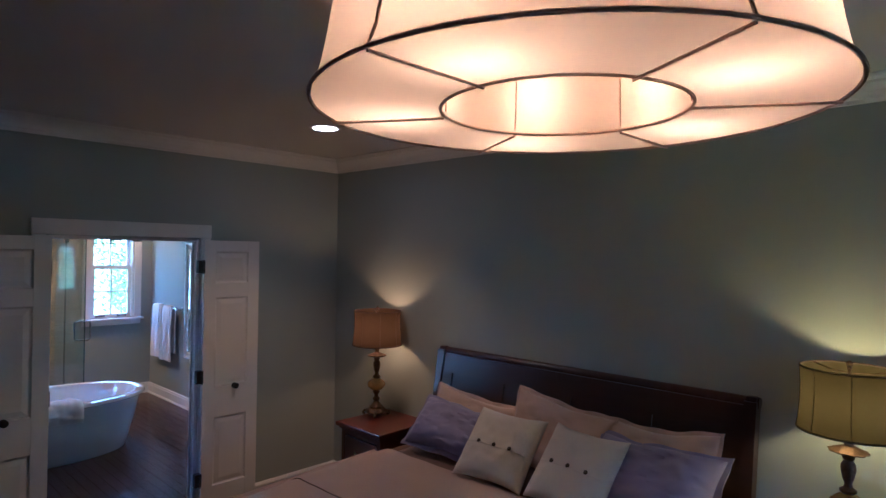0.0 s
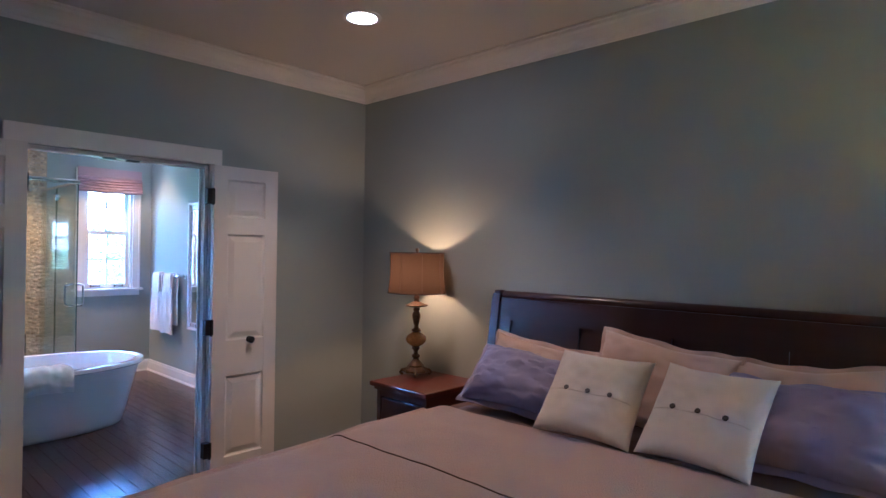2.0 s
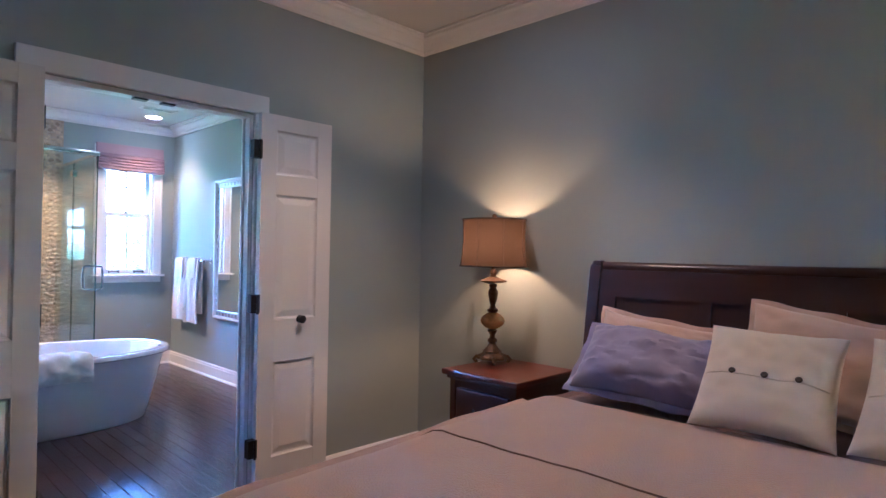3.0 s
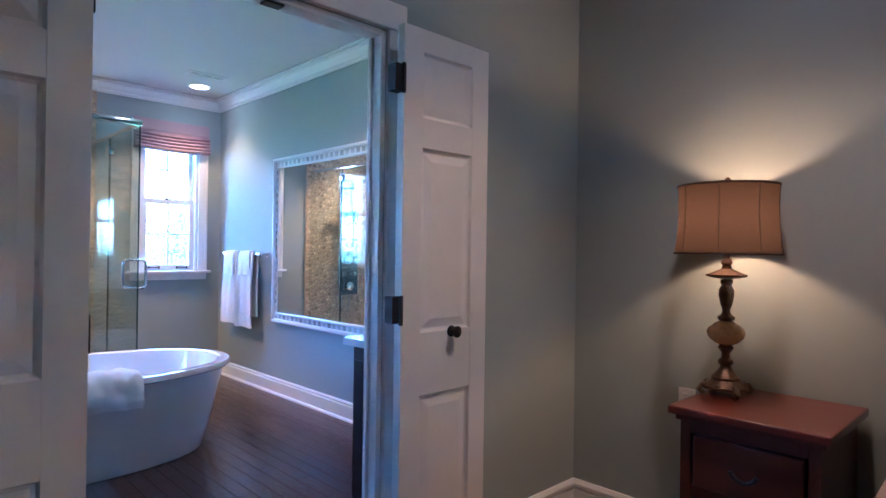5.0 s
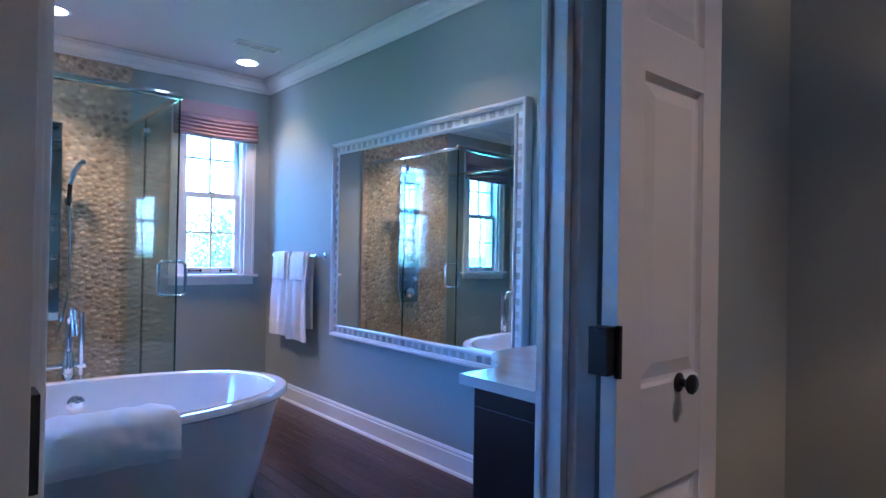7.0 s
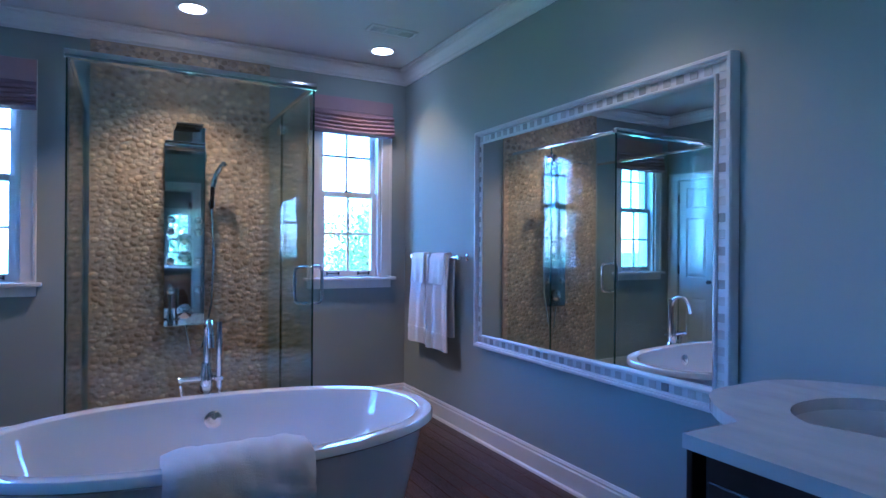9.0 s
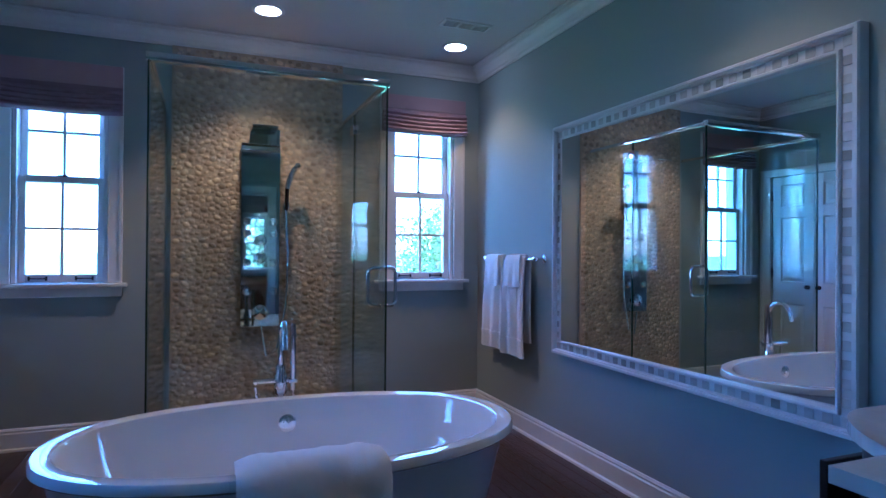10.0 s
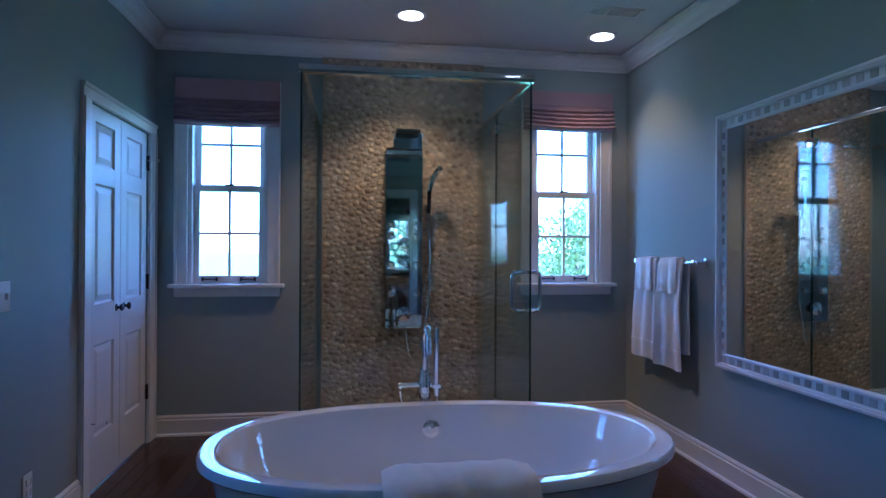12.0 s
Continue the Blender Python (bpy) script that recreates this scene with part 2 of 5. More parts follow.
def sweep(profile, start, end, inward, z, miter=(0, 0)):
    """A moulding: profile of (out, up) carried along a wall from start to end; miter lengthens the ends by out times it."""
    bm = bmesh.new()
    s, e, w = Vector((*start, 0)), Vector((*end, 0)), Vector((*inward, 0))
    d = (e - s).normalized()
    rows = [[bm.verts.new(p + w * o + d * o * k + Vector((0, 0, z + u))) for o, u in profile] for p, k in ((s, miter[0]), (e, -miter[1]))]
    n = len(profile)
    for i in range(n):
        bm.faces.new((rows[0][i], rows[0][(i + 1) % n], rows[1][(i + 1) % n], rows[1][i]))
    bm.faces.new(rows[0][::-1]), bm.faces.new(rows[1])
    return bm


def panelled(axis, fixed0, fixed1, a0, a1, z0, z1, holes):
    """A wall of boxes with rectangular holes (a0, a1, z0, z1) cut right through."""
    bm = bmesh.new()
    cuts_a = sorted({a0, a1, *[h[0] for h in holes], *[h[1] for h in holes]})
    cuts_z = sorted({z0, z1, *[h[2] for h in holes], *[h[3] for h in holes]})
    for u0, u1 in zip(cuts_a, cuts_a[1:]):
        for w0, w1 in zip(cuts_z, cuts_z[1:]):
            mu, mw = (u0 + u1) / 2, (w0 + w1) / 2
            if any(h[0] < mu < h[1] and h[2] < mw < h[3] for h in holes):
                continue
            if axis == "x":
                box(fixed0, fixed1, u0, u1, w0, w1, bm=bm)
            else:
                box(u0, u1, fixed0, fixed1, w0, w1, bm=bm)
    bmesh.ops.remove_doubles(bm, verts=bm.verts, dist=1e-5)
    seen = {}
    for f in list(bm.faces):
        key = tuple(sorted(v.index if v.index >= 0 else id(v) for v in f.verts))
        c = f.calc_center_median()
        seen.setdefault((round(c.x, 4), round(c.y, 4), round(c.z, 4)), []).append(f)
    doubled = [f for fs in seen.values() if len(fs) > 1 for f in fs]
    bmesh.ops.delete(bm, geom=doubled, context="FACES_ONLY")
    return bm

# ---- the large structure ----
CEIL = 2.745
FL = 0.06                                              # floor level
BX0, BX1, BY0, BY1 = -4.08, 2.3, -0.4, 3.868         # bedroom
TX0, TX1, TY0, TY1 = -8.27, -4.145, 0.575, 3.91     # bathroom
DY0, DY1, DZ = 1.76, 2.68, 2.05                     # doorway between them
WINS = ((0.787, 1.299), (3.178, 3.69))
WZ0, WZ1 = 1.075, 2.37
EWIN = (2.70, 3.22)                                    # bedroom window

solid("wall_west", panelled("x", TX0 - 0.22, TX0, TY0 - 0.22, TY1 + 0.22, 0, CEIL, [(a, b, WZ0, WZ1) for a, b in WINS]), M_WALL, "sage grey painted bathroom wall with two window openings")
solid("wall_bath_north", panelled("y", TY1, TY1 + 0.22, TX0, TX1 + 0.12, 0, CEIL, []), M_WALL, "sage grey painted bathroom wall behind the mirror")
solid("wall_bath_south", panelled("y", TY0 - 0.22, TY0, TX0, TX1, 0, CEIL, [(-8.12, -7.27, 0.0, 2.05), (-6.30, -5.79, WZ0, WZ1)]), M_WALL, "sage grey painted bathroom wall with the closet doorway")
solid("wall_between", panelled("x", TX1, BX0, BY0, BY1 + 0.3, 0, CEIL, [(DY0, DY1, 0, DZ)]), M_WALL, "sage grey wall with the doorway into the bathroom")
solid("wall_bed_north", panelled("y", BY1, BY1 + 0.3, BX0, BX1 + 0.2, 0, CEIL, []), M_WALL, "sage grey bedroom wall behind the headboard")
solid("wall_bed_east", panelled("x", BX1, BX1 + 0.2, BY0 - 0.2, BY1, 0, CEIL, [(*EWIN, 0.85, 2.1)]), M_WALL, "sage grey bedroom wall with a window opening")
solid("wall_bed_south", panelled("y", BY0 - 0.2, BY0, TX1, BX1, 0, CEIL, []), M_WALL, "plain sage grey painted bedroom wall")
solid("closet_back", panelled("y", TY0 - 0.9, TY0 - 0.85, TX0, -7.2, 0, CEIL, []), M_WALL, "plain closet back wall")
solid("ceiling_bath", box(TX0 - 0.22, TX1, TY0 - 0.9, TY1 + 0.22, CEIL, CEIL + 0.15), M_CEIL, "off-white painted bathroom ceiling")
solid("ceiling_bed", box(TX1, BX1 + 0.2, BY0 - 0.2, BY1 + 0.3, CEIL, CEIL + 0.15), M_CEIL, "off-white painted bedroom ceiling")
solid("floor_bed", box(TX1, BX1, BY0, BY1, -0.15, FL), M_BEDFLOOR, "dark wooden bedroom floor")
floor_bath = solid("floor_bath", box(TX0 - 0.22, TX1, TY0 - 0.9, TY1 + 0.22, -0.15, FL - 0.004), M_BEDFLOOR, "dark walnut plank bathroom floor")

CROWN = [(0, -0.105), (0.012, -0.105), (0.016, -0.09), (0.030, -0.082), (0.040, -0.060), (0.062, -0.035), (0.082, -0.028), (0.086, -0.014), (0.098, -0.012), (0.098, -0.001), (0, -0.001)]
BASEB = [(0, 0), (0.018, 0), (0.018, 0.105), (0.012, 0.112), (0.014, 0.122), (0.006, 0.135), (0, 0.135)]
BASEBED = [(0, 0), (0.02, 0), (0.02, 0.105), (0.013, 0.11), (0.013, 0.117), (0.022, 0.122), (0.022, 0.134), (0.010, 0.15), (0, 0.15)]
SHOE = [(0.018, 0), (0.032, 0), (0.030, 0.012), (0.022, 0.018), (0.018, 0.018)]
CY = CEIL - 0.0005


def trims(name, label, prof, z, runs):
    for s, e, w, m in runs:
        solid(name, sweep(prof, s, e, w, z, m), M_TRIM, label, smooth=False)


bath_loop = [((TX0, TY0), (TX0, TY1), (1, 0)), ((TX0, TY1), (TX1, TY1), (0, -1)), ((TX1, TY1), (TX1, TY0), (-1, 0)), ((TX1, TY0), (TX0, TY0), (0, 1))]
bed_loop = [((BX0, BY0), (BX0, BY1), (1, 0)), ((BX0, BY1), (BX1, BY1), (0, -1)), ((BX1, BY1), (BX1, BY0), (-1, 0)), ((BX1, BY0), (BX0, BY0), (0, 1))]
trims("trim_crown_bath", "white painted bathroom crown moulding", CROWN, CY, [(s, e, w, (1, 1)) for s, e, w in bath_loop])
trims("trim_crown_bed", "white painted bedroom crown moulding", CROWN, CY, [(s, e, w, (1, 1)) for s, e, w in bed_loop])
trims("baseboard_bath", "white painted bathroom baseboard", BASEB, FL, [
    ((TX0, TY0), (TX0, TY1), (1, 0), (1, 1)), ((TX0, TY1), (TX1, TY1), (0, -1), (1, 1)), ((-7.163, TY0), (TX1, TY0), (0, 1), (0, 0)), ((TX1, TY0), (TX1, DY0 - 0.076), (-1, 0), (0, 0)), ((TX1, DY1 + 0.076), (TX1, TY1), (-1, 0), (0, 1))])
trims("shoe_bath", "white quarter-round shoe moulding", SHOE, FL, [((TX0, TY0), (TX0, TY1), (1, 0), (1, 1)), ((TX0, TY1), (TX1, TY1), (0, -1), (1, 1))])
trims("baseboard_bed", "white painted two-step bedroom baseboard", BASEBED, FL, [
    ((BX0, BY0), (BX0, DY0 - 0.076), (1, 0), (0, 0)), ((BX0, DY1 + 0.076), (BX0, BY1), (1, 0), (0, 1)), ((BX0, BY1), (BX1, BY1), (0, -1), (1, 1)), ((BX1, BY1), (BX1, BY0), (-1, 0), (1, 1)), ((BX1, BY0), (BX0, BY0), (0, 1), (1, 1))])

# doorway casing and jamb
door_frame = thing("door_1", "white painted doorway casing and jamb", "door frame", (-4.15, 2.155, 0), kind="structure")


def at(ob, bm):
    """Moves world coordinates into those of a thing."""
    bmesh.ops.transform(bm, matrix=ob.matrix_world.inverted(), verts=bm.verts)
    return bm


def wpart(name, bm, material, parent, label="", smooth=False):
    top = parent if parent.parent is None else parent.parent
    return part(name, at(top, bm), material, parent, label, smooth)


for side, x0, x1 in (("bed", BX0, BX0 + 0.022), ("bath", TX1 - 0.022, TX1)):
    for y0, y1 in ((DY0 - 0.074, DY0 - 0.004), (DY1 + 0.004, DY1 + 0.074)):
        wpart("casing", box(x0, x1, y0, y1, FL, DZ + 0.005, 0.005), M_TRIM, door_frame)
    wpart("head_casing", box(x0, x1 + (0.004 if side == "bed" else 0), DY0 - 0.078, DY1 + 0.078, DZ + 0.005, DZ + 0.10, 0.005), M_TRIM, door_frame)
for y0, y1 in ((DY0 - 0.003, DY0 + 0.018), (DY1 - 0.018, DY1 + 0.003)):
    wpart("jamb", box(TX1 - 0.002, BX0 + 0.002, y0, y1, FL, DZ, 0.002), M_TRIM, door_frame)
for y0, y1 in ((DY0 + 0.018, DY0 + 0.030), (DY1 - 0.030, DY1 - 0.018)):
    wpart("door_stop", box(TX1 + 0.008, BX0 - 0.04, y0, y1, FL, DZ - 0.018, 0.003), M_TRIM, door_frame)
wpart("head_jamb", box(TX1 - 0.002, BX0 + 0.002, DY0 + 0.018, DY1 - 0.018, DZ - 0.018, DZ + 0.003, 0.002), M_TRIM, door_frame)
for y in (2.12, 2.24):
    wpart("catch_plate", box(-4.125, -4.085, y, y + 0.06, DZ - 0.026, DZ - 0.0185, 0.002), M_BRONZE, door_frame, "dark bronze ball-catch plate")


def door_leaf(name, label, w, h, place, turn, knob_u, knob_z=0.941, far_hinge=False, hinge_in=0.0, group=""):
    """A narrow three-panel door; u runs from the hinge edge, the face looks along -y before the turn."""
    d = thing(name, label, "door", place, group, turn=turn)
    t = 0.035
    st, rails = 0.085, [(0, 0.262), (0.735, 0.945), (1.571, 1.671), (h - 0.077, h)]
    for u0, u1 in ((0, st), (w - st, w)):
        part("stile", box(u0, u1, 0, t, 0, h, 0.0015), M_DOOR, d)
    for z0, z1 in rails:
        part("rail", box(st, w - st, 0.0004, t - 0.0004, z0, z1), M_DOOR, d)
    for (za, zb), (zc, zd) in zip(rails, rails[1:]):
        u0, u1, z0, z1 = st, w - st, zb, zc
        bm = bmesh.new()
        loops = []
        for inset, y in ((0, 0.002), (0.006, 0.010), (0.014, 0.012), (0.045, 0.004), (0.048, 0.004)):
            loops.append([bm.verts.new(v) for v in ((u0 + inset, y, z0 + inset), (u1 - inset, y, z0 + inset), (u1 - inset, y, z1 - inset), (u0 + inset, y, z1 - inset))])
        for a, b in zip(loops, loops[1:]):
            for i in range(4):
                bm.faces.new((a[i], a[(i + 1) % 4], b[(i + 1) % 4], b[i]))
        bm.faces.new(loops[-1])
        back = [bm.verts.new((v.co.x, t - 0.006, v.co.z)) for v in loops[0]]
        bm.faces.new(back[::-1])
        for i in range(4):
            bm.faces.new((loops[0][i], back[i], back[(i + 1) % 4], loops[0][(i + 1) % 4]))
        part("panel", bm, M_DOOR, d)
    k = lathe([(0.024, 0), (0.024, 0.004), (0.010, 0.010), (0.009, 0.024), (0.016, 0.032), (0.024, 0.040), (0.025, 0.048), (0.018, 0.056), (0.0, 0.058)], 20)
    bmesh.ops.transform(k, matrix=pose(knob_u, 0, knob_z, 90, 0, 0) @ Matrix.Diagonal((0.84, 0.84, 0.66, 1)), verts=k.verts)
    part("knob", k, M_BRONZE, d, "round dark bronze knob", True)
    for z in (0.278, 0.985, 1.743):
        b = box(-0.040, 0.006, -0.004, 0.036, z, z + 0.088, 0.001)
        pipe([(-0.008, -0.008, z - 0.006), (-0.008, -0.008, z + 0.091)], 0.007, 8, b)
        if far_hinge:
            bmesh.ops.transform(b, matrix=Matrix.Translation((w - hinge_in, hinge_in, 0)) @ Matrix.Diagonal((-1, 1, 1, 1)), verts=b.verts)
        part("hinge", b, M_BRONZE, d, "dark bronze butt hinge")
    return d


# both leaves stand folded back beside the doorway
door_leaf("door_leaf", "narrow white three-panel door folded back open", 0.412, 1.97, (-3.95, 2.66, FL + 0.012), 90, 0.232, group="bathroom double doors")
door_leaf("door_leaf", "narrow white three-panel door folded back open", 0.425, 1.97, (-3.925, 1.33, FL + 0.012), 90, 0.212, far_hinge=True, hinge_in=0.03, group="bathroom double doors")
CW = 0.418
door_leaf("closet_door", "narrow white three-panel closet door, shut", CW, 1.97, (-7.275, TY0 - 0.004, FL + 0.012), 180, CW - 0.05, 0.906, group="closet doors")
door_leaf("closet_door", "narrow white three-panel closet door, shut", CW, 1.97, (-7.275 - CW - 0.004, TY0 - 0.004, FL + 0.012), 180, 0.05, 0.906, far_hinge=True, group="closet doors")
closet_frame = thing("door_2", "white painted closet door casing", "door frame", (-7.76, TY0, 0), kind="structure")
for x0, x1 in ((-7.262, -7.165), (-8.235, -8.128)):
    wpart("casing", box(x0, x1, TY0, TY0 + 0.02, FL, 2.052, 0.004), M_TRIM, closet_frame)
    wpart("casing_bead", box(x0 + 0.055, x1 - 0.004, TY0 + 0.02, TY0 + 0.028, FL, 2.05, 0.003) if x0 > -8 else box(x0 + 0.002, x0 + 0.02, TY0 + 0.02, TY0 + 0.028, FL, 2.05, 0.003), M_TRIM, closet_frame)
wpart("head_casing", box(-8.235, -7.165, TY0, TY0 + 0.02, 2.052, 2.122, 0.004), M_TRIM, closet_frame)
wpart("head_bead", box(-8.235, -7.162, TY0 + 0.02, TY0 + 0.028, 2.1, 2.122, 0.003), M_TRIM, closet_frame)
for z, x in ((1.87, -8.10), (0.42, -7.30)):
    b = pipe([(x, TY0 + 0.01, z), (x, TY0 + 0.07, z + 0.004)], 0.004, 8)
    pipe([(x, TY0 + 0.068, z + 0.004), (x, TY0 + 0.08, z + 0.004)], 0.008, 8, b)
    solid("door_stop_pin", b, M_CHROME, "small chrome hinge-pin door stop", "door stop", kind="")

# ---- windows ----


def sash(win, x, y0, y1, z0, z1, name, cols=2, rows=2, axis="x"):
    """One sash: frame, muntins and panes; x is its mid plane."""
    t, f = 0.018, 0.038
    def bx(a0, a1, w0, w1, tt, bv=0.003):
        return box(x - tt, x + tt, a0, a1, w0, w1, bv) if axis == "x" else box(a0, a1, x - tt, x + tt, w0, w1, bv)
    s = wpart(name, bx(y0, y0 + f, z0, z1, t), M_TRIM, win)
    wpart("stile", bx(y1 - f, y1, z0, z1, t), M_TRIM, s)
    wpart("rail", bx(y0 + f, y1 - f, z0, z0 + f + 0.012, t - 0.0005, 0.002), M_TRIM, s)
    wpart("rail", bx(y0 + f, y1 - f, z1 - f, z1, t - 0.0005, 0.002), M_TRIM, s)
    a0, a1, w0, w1 = y0 + f, y1 - f, z0 + f + 0.012, z1 - f
    for i in range(1, cols):
        c = a0 + (a1 - a0) * i / cols
        wpart("muntin", bx(c - 0.009, c + 0.009, w0, w1, 0.012, 0.002), M_TRIM, s)
    for j in range(1, rows):
        c = w0 + (w1 - w0) * j / rows
        wpart("muntin", bx(a0, a1, c - 0.009, c + 0.009, 0.011, 0.002), M_TRIM, s)
    pane = wpart("pane", bx(a0 - 0.004, a1 + 0.004, w0 - 0.004, w1 + 0.004, 0.002, 0), M_PANE, s, "clear window glass")
    pane.visible_shadow = False
    return s


def window(name, y0, y1, z0, z1, wall_in, wall_out, sign, axis, label, lifts=True):
    """A double-hung window in a wall whose inner face is wall_in; sign points into the room."""
    mid = (y0 + y1) / 2
    win = thing(name, label, "window", (wall_in, mid, z0) if axis == "x" else (mid, wall_in, z0), kind="structure")
    def bx(p0, p1, a0, a1, w0, w1, bv=0.004):
        p0, p1 = sorted((p0, p1))
        return box(p0, p1, a0, a1, w0, w1, bv) if axis == "x" else box(a0, a1, p0, p1, w0, w1, bv)
    c = 0.088
    for a0, a1, in ((y0 - c, y0 - 0.003), (y1 + 0.003, y1 + c)):
        wpart("casing", bx(wall_in, wall_in + sign * 0.02, a0, a1, z0 - 0.001, z1 + 0.003), M_TRIM, win)
        edge = (a0, a0 + 0.02) if a0 < y0 - 0.05 else (a1 - 0.02, a1)
        wpart("casing_bead", bx(wall_in + sign * 0.02, wall_in + sign * 0.029, edge[0], edge[1], z0, z1 + 0.003, 0.003), M_TRIM, win)
    wpart("head_casing", bx(wall_in, wall_in + sign * 0.021, y0 - c, y1 + c, z1 + 0.003, z1 + c), M_TRIM, win)
    wpart("sill", bx(wall_out + sign * 0.04, wall_in + sign * 0.062, y0 - c - 0.03, y1 + c + 0.03, z0 - 0.026, z0 - 0.002, 0.006), M_TRIM, win)
    wpart("apron", bx(wall_in, wall_in + sign * 0.018, y0 - c, y1 + c, z0 - 0.088, z0 - 0.027, 0.004), M_TRIM, win)
    for a0, a1 in ((y0 - 0.002, y0 + 0.022), (y1 - 0.022, y1 + 0.002)):
        wpart("jamb", bx(wall_out + sign * 0.03, wall_in - sign * 0.001, a0, a1, z0, z1, 0.002), M_TRIM, win)
    wpart("head_jamb", bx(wall_out + sign * 0.03, wall_in - sign * 0.001, y0 + 0.022, y1 - 0.022, z1 - 0.022, z1 + 0.002, 0.002), M_TRIM, win)
    zm = (z0 + z1) / 2
    low = sash(win, wall_in - sign * 0.055, y0 + 0.024, y1 - 0.024, z0 + 0.002, zm + 0.02, "lower_sash", axis=axis)
    sash(win, wall_in - sign * 0.098, y0 + 0.024, y1 - 0.024, zm - 0.02, z1 - 0.024, "upper_sash", axis=axis)
    wpart("sash_lock", bx(wall_in - sign * 0.07, wall_in - sign * 0.04, mid - 0.03, mid + 0.03, zm + 0.02, zm + 0.032, 0.004), M_BRONZE, low, "dark bronze sash lock")
    if lifts:
        for a in (y0 + 0.13, y1 - 0.13):
            b = bx(wall_in - sign * 0.037, wall_in - sign * 0.018, a - 0.05, a + 0.05, z0 + 0.024, z0 + 0.032, 0.003)
            for e in (-0.052, 0.040):
                b2 = bx(wall_in - sign * 0.038, wall_in - sign * 0.03, a + e, a + e + 0.012, z0 + 0.015, z0 + 0.041, 0.002)
                me = bpy.data.meshes.new("tmp")
                b2.to_mesh(me)
                b.from_mesh(me)
            wpart("sash_lift", b, M_BRONZE, low, "dark bronze sash lift bar")
    return win


for i, (a, b) in enumerate(WINS):
    window(f"window_{i + 1}", a, b, WZ0, WZ1, TX0, TX0 - 0.22, 1, "x", "white double-hung window with divided panes")
window("window_3", *EWIN, 0.85, 2.1, BX1, BX1 + 0.2, -1, "x", "white bedroom window with divided panes")



def roman_blind(y0, y1, ztop, zbot):
    b = thing("roman_blind", "mauve striped roman blind drawn up above the window", "window blind", (TX0, (y0 + y1) / 2, zbot), "roman blinds")
    bm = bmesh.new()
    cols, prof = 24, []
    zf = zbot + 0.15
    prof = [(0.034, ztop), (0.036, zf + 0.01)]
    for k in range(5):
        z = zf - k * 0.031
        prof += [(0.052 + 0.005 * k, z - 0.002), (0.062 + 0.005 * k, z - 0.016), (0.055 + 0.005 * k, z - 0.027), (0.040 + 0.004 * k, z - 0.029)]
    prof.append((0.04, zbot - 0.012))
    prof.append((0.022, zbot - 0.012))
    prof.append((0.024, ztop))
    rows = []
    for i in range(cols + 1):
        y = y0 + (y1 - y0) * i / cols
        rows.append([bm.verts.new((TX0 + o + 0.004 * math.sin(i * 1.3 + z * 60), y, z - (0.012 * math.sin(math.pi * i / cols) if z < zf else 0))) for o, z in prof])
    n = len(prof)
    for r, q in zip(rows, rows[1:]):
        for k in range(n):
            bm.faces.new((r[k], r[(k + 1) % n], q[(k + 1) % n], q[k]))
    bm.faces.new(rows[0][::-1]), bm.faces.new(rows[-1])
    # shade of the gathered folds is put into a darker cloth colour
    wpart("folds", bm, M_BLINDSHADED, b, "gathered striped folds, their shade put into the colour", True)
    wpart("headboard_face", box(TX0 + 0.0222, TX0 + 0.0405, y0 + 0.001, y1 - 0.001, zf + 0.012, ztop + 0.002, 0.003), M_BLINDLIT, b, "flat upper cloth in the lighter, lit mauve")


window("window_4", -6.30, -5.79, WZ0, WZ1, TY0, TY0 - 0.22, 1, "y", "white double-hung window facing the brick wing")
roman_blind(0.705, 1.385, 2.45, 2.155)
roman_blind(3.10, 3.78, 2.47, 2.205)

# ---- bathroom ----
# bath tub
tub = thing("bathtub", "white oval freestanding acrylic bathtub with flared rim", "bathtub", (-6.325, 2.232, FL))


def oval(rx, ry, z, n=72, p=2.25):
    out = []
    for i in range(n):
        a = 2 * math.pi * i / n
        c, s = math.cos(a), math.sin(a)
        out.append((rx * abs(c) ** (2 / p) * (1 if c >= 0 else -1), ry * abs(s) ** (2 / p) * (1 if s >= 0 else -1), z))
    return out


def loft(rings, cap=True, bm=None):
    bm = bm or bmesh.new()
    vs = [[bm.verts.new(v) for v in ring] for ring in rings]
    n = len(vs[0])
    for a, b in zip(vs, vs[1:]):
        for i in range(n):
            bm.faces.new((a[i], a[(i + 1) % n], b[(i + 1) % n], b[i]))
    if cap:
        bm.faces.new(vs[0][::-1]), bm.faces.new(vs[-1])
    return bm


H = 0.60
outer = [(0.345, 0.70, 0.0), (0.352, 0.71, 0.012), (0.375, 0.745, 0.15), (0.405, 0.79, 0.35), (0.425, 0.82, 0.50), (0.435, 0.832, 0.552), (0.466, 0.858, 0.556), (0.474, 0.866, 0.565), (0.474, 0.866, 0.590), (0.468, 0.860, 0.600)]
inner = [(0.425, 0.818, 0.602), (0.412, 0.803, 0.596), (0.402, 0.79, 0.57), (0.385, 0.76, 0.45), (0.36, 0.71, 0.30), (0.32, 0.64, 0.18), (0.24, 0.52, 0.135), (0.10, 0.25, 0.125)]
part("shell", loft([oval(a * 1.095, b * 1.022, z * 0.9) for a, b, z in outer + inner]), M_TUB, tub, "", True)
ov = lathe([(0.040, 0), (0.040, 0.006), (0.034, 0.010), (0.020, 0.011), (0.019, 0.020), (0.0, 0.022)], 28)
bmesh.ops.transform(ov, matrix=pose(-0.432, 0.01, 0.435, 0, 82, 0), verts=ov.verts)
part("overflow_cover", ov, M_CHROME, tub, "round chrome overflow cover", True)


